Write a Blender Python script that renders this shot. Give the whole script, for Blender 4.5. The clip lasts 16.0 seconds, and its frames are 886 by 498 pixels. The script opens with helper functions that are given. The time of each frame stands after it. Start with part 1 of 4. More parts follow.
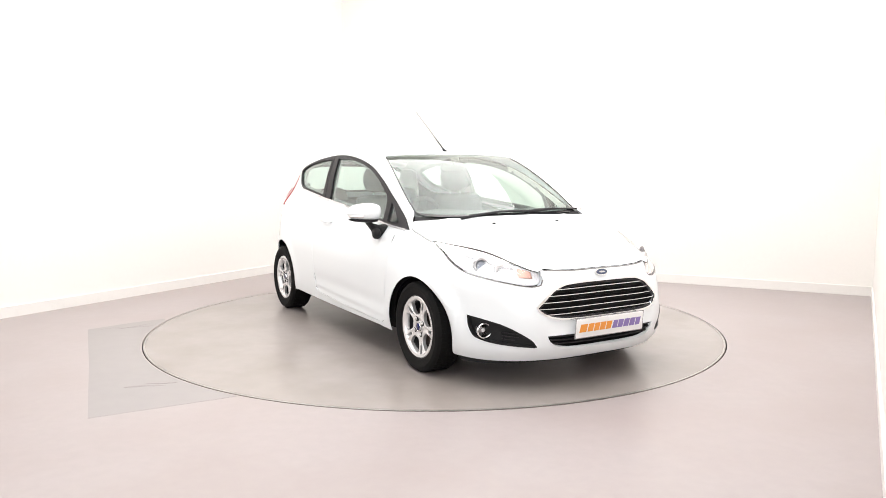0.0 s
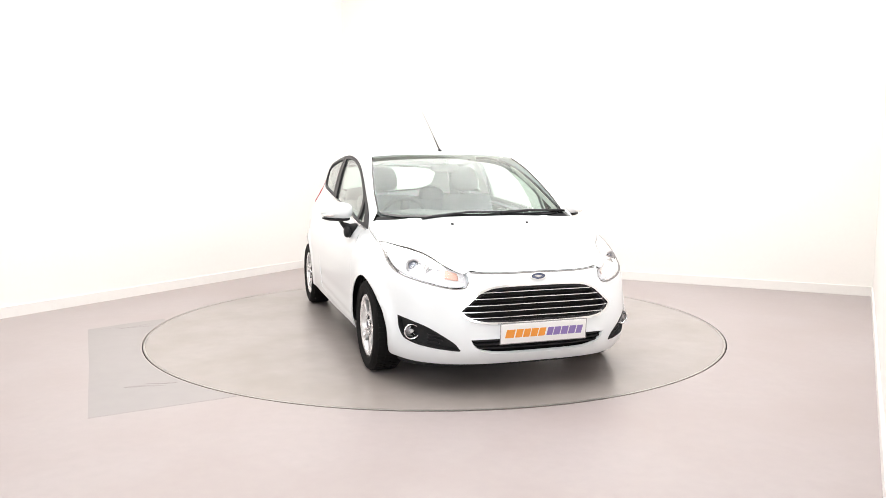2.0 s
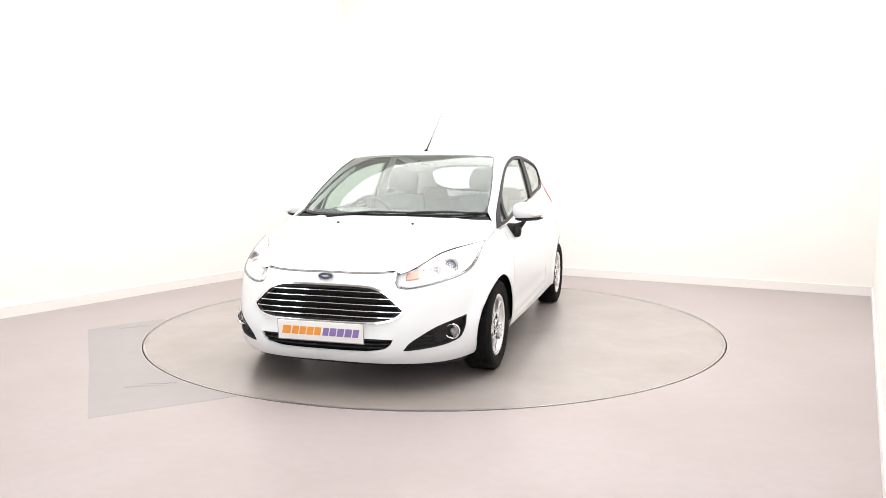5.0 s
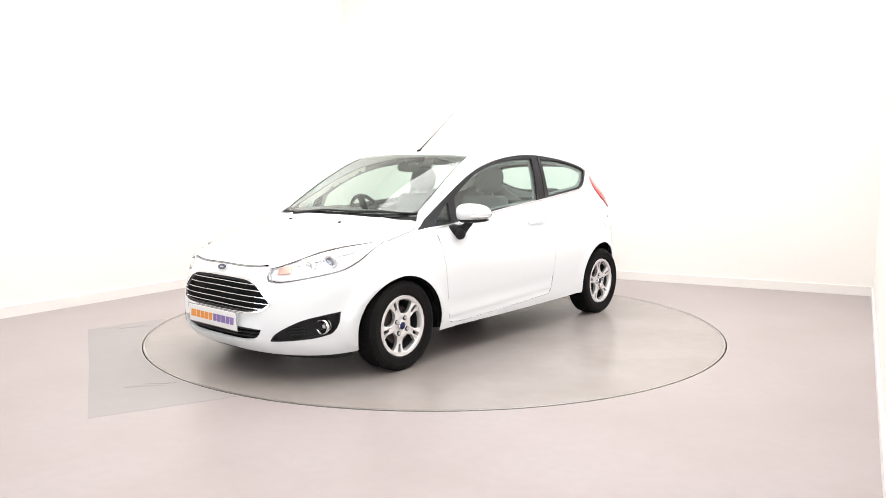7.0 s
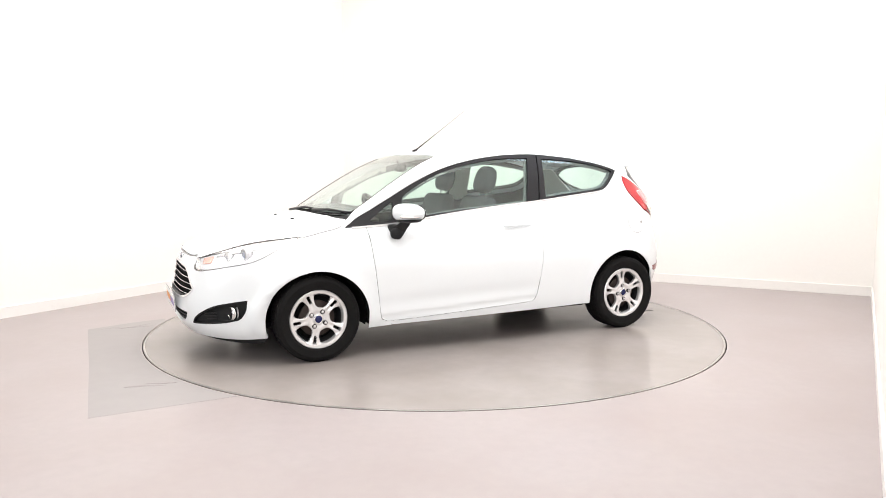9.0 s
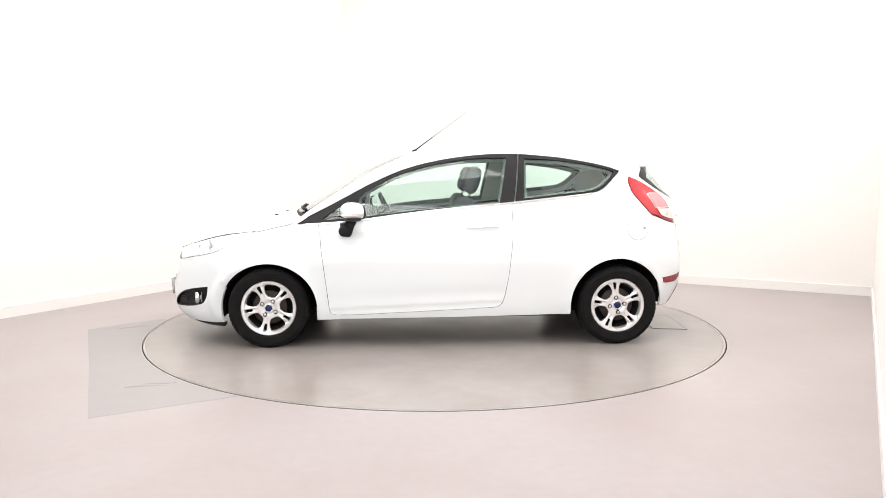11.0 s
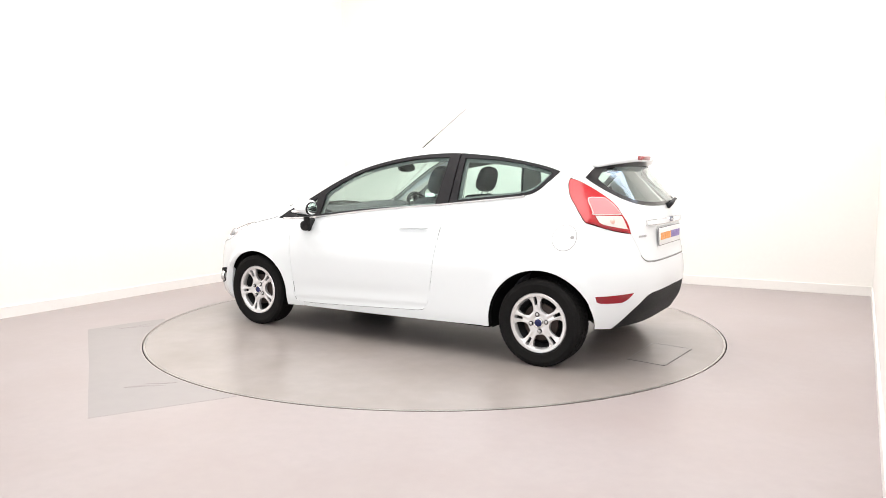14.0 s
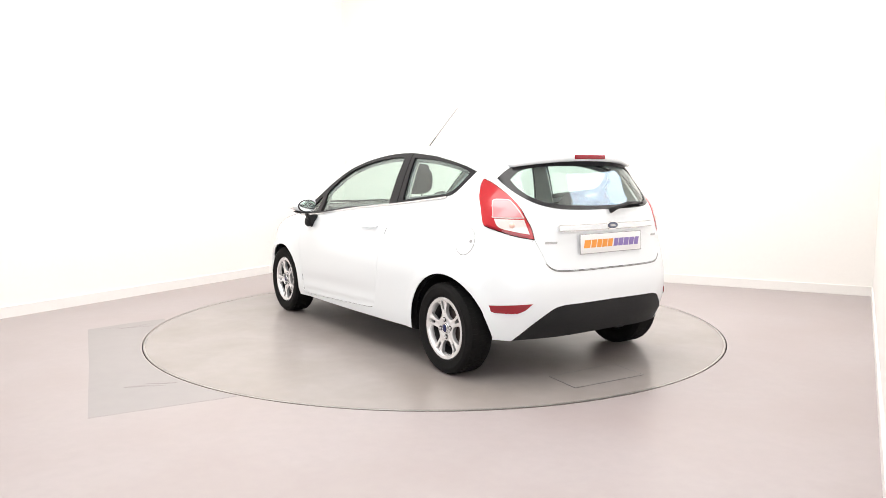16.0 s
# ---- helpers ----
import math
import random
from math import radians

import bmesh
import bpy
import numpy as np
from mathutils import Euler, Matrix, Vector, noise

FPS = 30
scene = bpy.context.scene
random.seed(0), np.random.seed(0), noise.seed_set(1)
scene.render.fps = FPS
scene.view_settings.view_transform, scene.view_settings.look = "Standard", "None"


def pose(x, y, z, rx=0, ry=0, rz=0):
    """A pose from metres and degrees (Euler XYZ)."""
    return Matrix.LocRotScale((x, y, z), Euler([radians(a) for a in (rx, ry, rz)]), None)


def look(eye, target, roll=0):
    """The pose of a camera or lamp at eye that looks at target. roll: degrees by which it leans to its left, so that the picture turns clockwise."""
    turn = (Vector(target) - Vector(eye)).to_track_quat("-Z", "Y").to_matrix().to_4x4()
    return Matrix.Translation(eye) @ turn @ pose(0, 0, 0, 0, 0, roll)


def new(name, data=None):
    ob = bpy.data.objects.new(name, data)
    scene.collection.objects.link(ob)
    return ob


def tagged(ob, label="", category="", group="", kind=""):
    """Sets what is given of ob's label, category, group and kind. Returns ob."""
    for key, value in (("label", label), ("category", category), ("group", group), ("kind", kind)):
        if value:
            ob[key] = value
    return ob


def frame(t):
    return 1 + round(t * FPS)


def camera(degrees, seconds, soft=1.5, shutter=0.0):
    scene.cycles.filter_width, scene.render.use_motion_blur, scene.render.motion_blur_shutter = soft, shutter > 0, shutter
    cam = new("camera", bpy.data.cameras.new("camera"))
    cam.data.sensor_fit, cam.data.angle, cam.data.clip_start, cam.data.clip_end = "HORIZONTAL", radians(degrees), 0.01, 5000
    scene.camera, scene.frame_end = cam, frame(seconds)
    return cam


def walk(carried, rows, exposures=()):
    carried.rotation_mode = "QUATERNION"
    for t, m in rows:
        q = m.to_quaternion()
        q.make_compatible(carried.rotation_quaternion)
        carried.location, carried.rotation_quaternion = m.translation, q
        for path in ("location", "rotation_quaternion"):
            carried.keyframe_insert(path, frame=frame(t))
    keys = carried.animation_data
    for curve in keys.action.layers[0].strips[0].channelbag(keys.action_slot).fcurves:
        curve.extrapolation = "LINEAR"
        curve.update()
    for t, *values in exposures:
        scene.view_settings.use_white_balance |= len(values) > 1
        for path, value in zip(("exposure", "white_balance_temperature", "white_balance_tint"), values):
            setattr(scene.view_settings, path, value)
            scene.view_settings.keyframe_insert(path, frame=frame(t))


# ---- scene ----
from mathutils.geometry import delaunay_2d_cdt as cdt

cam = camera(61.76, 16.0, soft=0.75)
EYE = (0.0, -6.0, 1.267)
PITCH, YAW = -6.246, 0.587
walk(cam, [(0.0, pose(*EYE, 90 + PITCH, 0, -YAW)), (16.0, pose(*EYE, 90 + PITCH, 0, -YAW))], exposures=[(0.0, 0.10), (16.0, 0.10)])

# ---- light: a windowless photo studio lit by broad panels under its ceiling ----
world = bpy.data.worlds.new("studio_world")
scene.world = world
world.use_nodes = True
world.node_tree.nodes["Background"].inputs[0].default_value = (0.9, 0.95, 1.0, 1)
world.node_tree.nodes["Background"].inputs[1].default_value = 0.05
CEILING = 4.3


def ceiling_lamp(x, y, sx, sy, watts, turn=31.0):
    lamp = bpy.data.lights.new("ceiling_softbox", "AREA")
    lamp.shape, lamp.size, lamp.size_y, lamp.energy = "RECTANGLE", sx, sy, watts
    lamp.color = (1.0, 0.982, 0.955)
    ob = new("ceiling_softbox", lamp)
    ob.matrix_world = pose(x, y, CEILING - 0.06, 0, 0, turn)
    return ob


ceiling_lamp(0.0, -0.1, 5.6, 5.0, 312)
ceiling_lamp(-0.6, -4.6, 3.4, 2.4, 80)


def side_area_lamp(eye, target, sx, sy, watts, color=(0.90, 0.96, 1.0)):
    """A broad area lamp before the walls, outside the view."""
    lamp = bpy.data.lights.new("unseen_side_lamp", "AREA")
    lamp.shape, lamp.size, lamp.size_y, lamp.energy, lamp.color = "RECTANGLE", sx, sy, watts, color
    ob = new("unseen_side_lamp", lamp)
    ob.matrix_world = look(eye, target)
    return ob


# Fill lamp added behind the camera, to whiten the car's front and sides.
side_area_lamp((-0.5, -8.0, 2.3), (0, 0, 0.9), 3.2, 2.4, 78)
# Cool lamp high on the east side; the car's panes mirror it.
side_area_lamp((3.00, -0.62, 3.10), (0, -0.5, 1.6), 1.7, 0.85, 24, (0.66, 0.78, 1.0))
# Second added fill lamp, from the left.
side_area_lamp((-5.6, -4.2, 2.0), (0, 0, 0.9), 2.6, 2.2, 62)


# ---- materials ----
def material(name, color, rough=0.5, metal=0.0, spread=0.06, scale=30.0, bump=0.0, bump_scale=200.0, coat=0.0, spec=0.5, big=0.0, big_scale=1.2, tint=None):
    """Principled surface with fine grain and, where big is set, broad stains towards tint."""
    m = bpy.data.materials.new(name)
    m.use_nodes = True
    nt = m.node_tree
    b = nt.nodes["Principled BSDF"]
    b.inputs["Roughness"].default_value, b.inputs["Metallic"].default_value = rough, metal
    b.inputs["Coat Weight"].default_value, b.inputs["Specular IOR Level"].default_value = coat, spec
    b.inputs["Coat Roughness"].default_value = 0.04
    co = nt.nodes.new("ShaderNodeTexCoord")
    no = nt.nodes.new("ShaderNodeTexNoise")
    no.inputs["Scale"].default_value, no.inputs["Detail"].default_value = scale, 6
    nt.links.new(co.outputs["Object"], no.inputs["Vector"])
    mix = nt.nodes.new("ShaderNodeMix")
    mix.data_type = "RGBA"
    c = Vector(color)
    mix.inputs[6].default_value = (*(c * (1 - spread)), 1)
    mix.inputs[7].default_value = (*(c * (1 + spread)), 1)
    nt.links.new(no.outputs["Fac"], mix.inputs[0])
    out = mix.outputs[2]
    if big:
        n2 = nt.nodes.new("ShaderNodeTexNoise")
        n2.inputs["Scale"].default_value, n2.inputs["Detail"].default_value = big_scale, 4
        nt.links.new(co.outputs["Object"], n2.inputs["Vector"])
        ramp = nt.nodes.new("ShaderNodeMapRange")
        ramp.inputs[1].default_value, ramp.inputs[2].default_value, ramp.inputs[4].default_value = 0.42, 0.72, big
        nt.links.new(n2.outputs["Fac"], ramp.inputs[0])
        m2 = nt.nodes.new("ShaderNodeMix")
        m2.data_type = "RGBA"
        nt.links.new(ramp.outputs[0], m2.inputs[0])
        nt.links.new(out, m2.inputs[6])
        m2.inputs[7].default_value = (*(tint or c * 0.8), 1)
        out = m2.outputs[2]
    nt.links.new(out, b.inputs["Base Color"])
    if bump:
        n3 = nt.nodes.new("ShaderNodeTexNoise")
        n3.inputs["Scale"].default_value, n3.inputs["Detail"].default_value = bump_scale, 5
        nt.links.new(co.outputs["Object"], n3.inputs["Vector"])
        bp = nt.nodes.new("ShaderNodeBump")
        bp.inputs["Strength"].default_value, bp.inputs["Distance"].default_value = bump, 0.002
        nt.links.new(n3.outputs["Fac"], bp.inputs["Height"])
        nt.links.new(bp.outputs[0], b.inputs["Normal"])
    return m


def glass(name, color, rough=0.0, ior=1.5):
    m = bpy.data.materials.new(name)
    m.use_nodes = True
    b = m.node_tree.nodes["Principled BSDF"]
    b.inputs["Base Color"].default_value = (*color, 1)
    b.inputs["Transmission Weight"].default_value = 1.0
    b.inputs["Roughness"].default_value, b.inputs["IOR"].default_value = rough, ior
    return m


WALL = material("wall_paint", (0.84, 0.815, 0.785), 0.6, bump=0.15, spread=0.02, big=0.3, big_scale=0.6, tint=(0.82, 0.79, 0.75))
SKIRT = material("skirting_paint", (0.80, 0.775, 0.75), 0.45, spread=0.02)
CEIL = material("ceiling_paint", (0.82, 0.82, 0.80), 0.7, spread=0.02)
FLOOR = material("floor_paint", (0.352, 0.306, 0.303), 0.36, spread=0.07, scale=14, bump=0.12, bump_scale=120, big=0.75, big_scale=1.1, tint=(0.322, 0.268, 0.258))
DISC = material("turntable_paint", (0.315, 0.280, 0.266), 0.27, spread=0.07, scale=9, bump=0.1, bump_scale=120, big=0.8, big_scale=1.7, tint=(0.270, 0.235, 0.214))
GROOVE = material("groove_dark", (0.06, 0.055, 0.05), 0.8)
STEEL = material("steel_rim", (0.45, 0.43, 0.40), 0.35, 0.9)
PATCHGREY = material("grey_floor_patch", (0.308, 0.283, 0.279), 0.5, spread=0.06, scale=9, big=0.6, big_scale=2.0, tint=(0.325, 0.296, 0.291))
PAINT = material("white_car_paint", (0.805, 0.83, 0.85), 0.28, spread=0.01, scale=400, coat=0.7)
BLACK = material("black_trim", (0.022, 0.021, 0.023), 0.45, spread=0.15, scale=120, spec=0.2)
SATIN = material("textured_black_plastic", (0.018, 0.018, 0.019), 0.6, spread=0.2, scale=150, bump=0.3, bump_scale=400, spec=0.2)
DARK = material("underbody_black", (0.005, 0.005, 0.005), 0.8, spread=0.2, scale=40, spec=0.2)
RUBBER = material("tyre_rubber", (0.0095, 0.009, 0.009), 0.78, spread=0.25, scale=60, bump=0.3, bump_scale=160, spec=0.12)
ALLOY = material("alloy_silver", (0.82, 0.815, 0.82), 0.25, 0.7, spread=0.05, scale=80)
CHROME = material("chrome", (0.78, 0.78, 0.79), 0.1, 1.0, spread=0.01)
BRIGHT = material("satin_bright_trim", (0.7, 0.69, 0.69), 0.25, 0.7, spread=0.02)
DISCIRON = material("brake_iron", (0.035, 0.023, 0.019), 0.55, 0.4, spread=0.3, scale=30)
FABRIC = material("seat_fabric", (0.075, 0.078, 0.085), 0.85, spread=0.25, scale=180, bump=0.4, bump_scale=500)
DASHP = material("dash_plastic", (0.06, 0.06, 0.062), 0.6, spread=0.15, scale=150, spec=0.2)
LINING = material("light_lining", (0.72, 0.71, 0.67), 0.9, spread=0.05, scale=200)
RED = material("red_lamp_lens", (0.47, 0.013, 0.02), 0.15, spread=0.08, scale=60, coat=0.4)
PINK = material("pale_red_lamp_lens", (0.75, 0.24, 0.26), 0.12, spread=0.05, scale=90, coat=1.0)
CLEARL = material("clear_lamp_lens", (0.72, 0.66, 0.64), 0.1, spread=0.1, scale=70, coat=1.0)
DEEPRED = material("dark_red_lens", (0.27, 0.005, 0.014), 0.15, spread=0.1, coat=0.3)
AMBER = material("amber_lens", (0.78, 0.50, 0.42), 0.2, spread=0.2, scale=120, coat=0.6)
REFLECTOR = material("lamp_reflector", (0.82, 0.80, 0.81), 0.3, 0.1, spread=0.05, scale=60)
LAMPGREY = material("lamp_inner_grey", (0.50, 0.49, 0.50), 0.25, 0.5, spread=0.1, scale=40)
AERIALGREY = material("aerial_grey", (0.20, 0.195, 0.19), 0.45, 0.3, spread=0.1, scale=60)
PALEAMBER = material("pale_amber_lens", (0.80, 0.47, 0.38), 0.2, spread=0.12, scale=120, coat=0.6)
PLATE = material("plate_white", (0.80, 0.79, 0.78), 0.35, spread=0.01)
ORANGE = material("plate_orange", (0.80, 0.30, 0.04), 0.4)
PURPLE = material("plate_purple", (0.24, 0.17, 0.42), 0.4)
BADGE = material("badge_blue", (0.015, 0.02, 0.09), 0.2, 0.3)
BADGE_PALE = material("badge_silver_blue", (0.09, 0.105, 0.16), 0.2, 0.5)
PRINT = material("black_glass_print", (0.02, 0.019, 0.021), 0.12, spread=0.1, scale=60, spec=0.45)
JOINT = material("dark_joint", (0.17, 0.155, 0.15), 0.6, spread=0.25, scale=20)
SCUFF = material("dark_scuff", (0.300, 0.268, 0.264), 0.5, spread=0.1, scale=20)
GLASS = glass("window_glass", (0.80, 0.93, 0.88))
REARGLASS = glass("rear_window_glass", (0.80, 0.92, 0.89))
SCREENGLASS = glass("windscreen_glass", (0.86, 0.96, 0.91), ior=1.36)
LENS = glass("lamp_cover_glass", (0.97, 0.97, 0.98), ior=1.2)
PROJECTOR = material("projector_glass", (0.20, 0.22, 0.27), 0.12, spread=0.2, scale=50, coat=1.0)
TRIMGREY = material("grey_inner_trim", (0.20, 0.205, 0.205), 0.8, spread=0.08, scale=150)
MIRROR = material("mirror_glass", (0.75, 0.8, 0.8), 0.02, 1.0, spread=0.0)

# ---- room ----
def part(name, bm, mat, parent=None, label="", smooth=True):
    """Links a bmesh as one mesh object, under parent if there is one."""
    bmesh.ops.recalc_face_normals(bm, faces=bm.faces)
    me = bpy.data.meshes.new(name)
    bm.to_mesh(me)
    bm.free()
    me.materials.append(mat)
    if smooth:
        me.shade_smooth()
    ob = new(name, me)
    if parent:
        ob.parent = parent
    return tagged(ob, label)


def box(bm, lo, hi, bevel=0.0, m=None):
    """A box between two corners, its edges rounded."""
    g = bmesh.ops.create_cube(bm, size=1)["verts"]
    lo, hi = Vector(lo), Vector(hi)
    for v in g:
        v.co = Vector(((lo[i] + hi[i]) / 2 + v.co[i] * (hi[i] - lo[i])) for i in range(3))
    if bevel:
        es = list({e for v in g for e in v.link_edges})
        g = bmesh.ops.bevel(bm, geom=es, offset=bevel, segments=3, profile=0.5, affect="EDGES")["verts"]
        g = list({v for v in g} | {v for f in bm.faces for v in f.verts if v in set(g)})
    if m is not None:
        bmesh.ops.transform(bm, matrix=m, verts=g)
    return g


def slab(pts, z0, z1):
    """An upright prism over a plan outline."""
    bm = bmesh.new()
    a = [bm.verts.new((x, y, z0)) for x, y in pts]
    b = [bm.verts.new((x, y, z1)) for x, y in pts]
    bm.faces.new(a[::-1]), bm.faces.new(b)
    for i in range(len(pts)):
        j = (i + 1) % len(pts)
        bm.faces.new((a[i], a[j], b[j], b[i]))
    return bm


def structure(name, bm, mat, label, category):
    return tagged(part(name, bm, mat, None, "", False), label, category, kind="structure")


def wall(name, a, b, label, thick=0.18, z0=-0.2, height=CEILING):
    """A wall whose inner face runs from a to b, the room on its right hand."""
    a, b = Vector(a), Vector(b)
    n = Vector((-(b - a).y, (b - a).x)).normalized() * thick
    return structure(name, slab([a, b, b + n, a + n], z0, height + 0.1), WALL, label, "wall")


def skirting(a, b, label):
    a, b = Vector(a), Vector(b)
    d = (b - a).normalized()
    n = Vector((d.y, -d.x))
    bm = slab([a, b, b + n * 0.014, a + n * 0.014], 0.0, 0.095)
    ob = part("baseboard", bm, SKIRT, None, "", False)
    return tagged(ob, label, "baseboard", kind="structure")


LEFT_DIR = Vector((math.cos(radians(58.36)), math.sin(radians(58.36))))
RIGHT_DIR = Vector((math.cos(radians(60.0)), math.sin(radians(60.0))))
CORNER_A = Vector((-1.24, 4.15))               # far corner behind the turntable
CORNER_B = Vector((4.34, 1.22))                # far corner at the end of the back wall
LEFT_END = CORNER_A - LEFT_DIR * 12.5
RIGHT_END = CORNER_B - RIGHT_DIR * 5.7
NICHE = RIGHT_END + Vector((RIGHT_DIR.y, -RIGHT_DIR.x)) * 1.8
BACK_A = NICHE - RIGHT_DIR * 6.0
wall("wall_west", LEFT_END, CORNER_A, "smooth off-white painted studio wall")
wall("wall_north", CORNER_A, CORNER_B, "smooth off-white painted studio wall at the back")
wall("wall_east", CORNER_B, RIGHT_END, "smooth off-white painted studio side wall")
wall("wall_niche", RIGHT_END, NICHE, "plain off-white wall return")
wall("wall_side", NICHE, BACK_A, "plain off-white painted wall")
wall("wall_south", BACK_A, LEFT_END, "plain off-white painted wall")
skirting(LEFT_END, CORNER_A, "low white painted skirting board")
skirting(CORNER_A, CORNER_B, "low white painted skirting board")
skirting(CORNER_B, RIGHT_END, "low white painted skirting board")
ROOM = [LEFT_END, CORNER_A, CORNER_B, RIGHT_END, NICHE, BACK_A]
structure("ceiling", slab(ROOM, CEILING, CEILING + 0.1), CEIL, "plain white ceiling with broad light panels", "ceiling")

# floor with a round hole for the turntable
RADIUS = 2.244
bm = bmesh.new()
N = 160
rim = [bm.verts.new((RADIUS * math.cos(2 * math.pi * i / N), RADIUS * math.sin(2 * math.pi * i / N), 0)) for i in range(N)]
far = []
for i in range(N):
    d = Vector((math.cos(2 * math.pi * i / N), math.sin(2 * math.pi * i / N)))
    far.append(bm.verts.new((d.x * 11.5, d.y * 11.5, 0)))
low = [bm.verts.new((v.co.x, v.co.y, -0.08)) for v in rim]
for i in range(N):
    j = (i + 1) % N
    bm.faces.new((rim[i], rim[j], far[j], far[i]))
    bm.faces.new((rim[i], low[i], low[j], rim[j]))
floor = tagged(part("floor", bm, FLOOR, None, "", False), "worn matt grey-pink painted concrete floor", "floor", kind="structure")
bm = bmesh.new()
bmesh.ops.create_circle(bm, cap_ends=True, segments=96, radius=RADIUS + 0.05, matrix=pose(0, 0, -0.075))
structure("turntable_pit", bm, GROOVE, "dark shallow pit beneath the turntable", "pit")

# turntable: a disc with a thin dark gap round it
turntable = tagged(new("turntable"), "round grey-beige rotating floor turntable with thin dark rim gap", "turntable")
DISC_R = RADIUS - 0.008
bm = bmesh.new()
c = bmesh.ops.create_cone(bm, cap_ends=True, segments=N, radius1=DISC_R, radius2=DISC_R, depth=0.05, matrix=pose(0, 0, -0.025))
part("disc", bm, DISC, turntable, "", False)
bm = bmesh.new()
for r0, r1, z in ((DISC_R - 0.014, DISC_R - 0.001, 0.0015),):
    a = [bm.verts.new((r0 * math.cos(2 * math.pi * i / N), r0 * math.sin(2 * math.pi * i / N), z)) for i in range(N)]
    b = [bm.verts.new((r1 * math.cos(2 * math.pi * i / N), r1 * math.sin(2 * math.pi * i / N), z)) for i in range(N)]
    for i in range(N):
        bm.faces.new((a[i], a[(i + 1) % N], b[(i + 1) % N], b[i]))
part("edge_band", bm, STEEL, turntable, "thin worn steel edge band", False)

# ---- car surfaces: half body, x ahead, y to the left, z up ----
def curve(*knots):
    """A smooth line without overshoot through (at, value) knots."""
    a = np.array(knots, float)
    a = a[a[:, 0].argsort()]
    xs, ys = a[:, 0], a[:, 1]
    h, d = np.diff(xs), np.diff(ys) / np.diff(xs)
    m = np.zeros(len(xs))
    m[0], m[-1] = d[0], d[-1]
    for i in range(1, len(xs) - 1):
        if d[i - 1] * d[i] > 0:
            w1, w2 = 2 * h[i] + h[i - 1], h[i] + 2 * h[i - 1]
            m[i] = (w1 + w2) / (w1 / d[i - 1] + w2 / d[i])

    def at(x):
        x = np.clip(np.asarray(x, float), xs[0], xs[-1])
        i = np.clip(np.searchsorted(xs, x) - 1, 0, len(xs) - 2)
        t = (x - xs[i]) / h[i]
        return (ys[i] * (1 + 2 * t) * (1 - t) ** 2 + h[i] * m[i] * t * (1 - t) ** 2
                + ys[i + 1] * t * t * (3 - 2 * t) + h[i] * m[i + 1] * t * t * (t - 1))
    return at


XA, XB, XM = 0.95, -0.85, 0.0
nose = curve((.10, 1.93), (.18, 2.0), (.26, 2.055), (.36, 2.065), (.46, 2.05), (.56, 2.025), (.64, 1.995), (.72, 1.95), (.80, 1.85), (.90, 1.72), (1.0, 1.6), (1.4, 1.2))
tail = curve((.10, -1.69), (.18, -1.74), (.26, -1.79), (.34, -1.83), (.41, -1.855), (.47, -1.867), (.55, -1.868), (.66, -1.852), (.80, -1.833), (.92, -1.828), (1.0, -1.815), (1.1, -1.74), (1.2, -1.66), (1.3, -1.58), (1.45, -1.46))
width = curve((.10, .80), (.18, .825), (.26, .842), (.40, .848), (.58, .852), (.70, .838), (.80, .803), (.88, .764), (.99, .716), (1.1, .686), (1.22, .65), (1.34, .602), (1.42, .56))
top = curve((2.02, .645), (1.93, .714), (1.8, .767), (1.6, .829), (1.4, .878), (1.2, .922), (1.08, .955), (.98, 1.014), (.8, 1.124), (.6, 1.238), (.42, 1.326), (.25, 1.383), (0, 1.419), (-.4, 1.432), (-.8, 1.422), (-1.2, 1.388), (-1.58, 1.335), (-1.8, 1.3))
crown = curve((2.0, .10), (1.6, .075), (1.2, .06), (1.05, .066), (.6, .056), (.2, .047), (-.4, .05), (-1.2, .06), (-1.6, .05))
NF, NR = 3.0, 3.5
_phi = np.linspace(0, math.pi / 2, 400)


def _arc(n, a, b):
    x, y = a * np.cos(_phi) ** (2 / n), b * np.sin(_phi) ** (2 / n)
    return np.concatenate([[0], np.cumsum(np.hypot(np.diff(x), np.diff(y)))])


_front, _rear = _arc(NF, 1.1, .84), _arc(NR, 1.0, .82)
UF, UR = XA + _front[-1], XB - _rear[-1]      # front and rear centre line


def ring(u, z):
    """The body's side wrapped round nose and tail: u runs along the unrolled side."""
    u, z = np.asarray(u, float), np.asarray(z, float)
    sign = np.where((u > UF) | (u < UR), -1.0, 1.0)
    u = np.where(u > UF, 2 * UF - u, np.where(u < UR, 2 * UR - u, u))
    w = width(z)
    x, y = u.copy() + 0 * z, w * (1 + 0 * u)
    ph = np.interp(UF - u, _front, _phi)
    f = u > XA
    x = np.where(f, XA + (nose(z) - XA) * np.cos(ph) ** (2 / NF), x)
    y = np.where(f, w * np.abs(np.sin(ph)) ** (2 / NF), y)
    ph = np.interp(u - UR, _rear, _phi)
    r = u < XB
    x = np.where(r, XB + (tail(z) - XB) * np.cos(ph) ** (2 / NR), x)
    y = np.where(r, w * np.abs(np.sin(ph)) ** (2 / NR), y)
    bow = 1 - .018 * np.clip((x - XM) / 1.4, -1.2, 1.2) ** 2
    return np.stack(np.broadcast_arrays(x, y * bow * sign, z), -1)


def deck(x, y):
    """Bonnet, windscreen and roof."""
    x, y = np.asarray(x, float), np.asarray(y, float)
    z = top(x) - crown(x) * (np.abs(y) / .7) ** 2.4
    return np.stack(np.broadcast_arrays(x, y, z), -1)


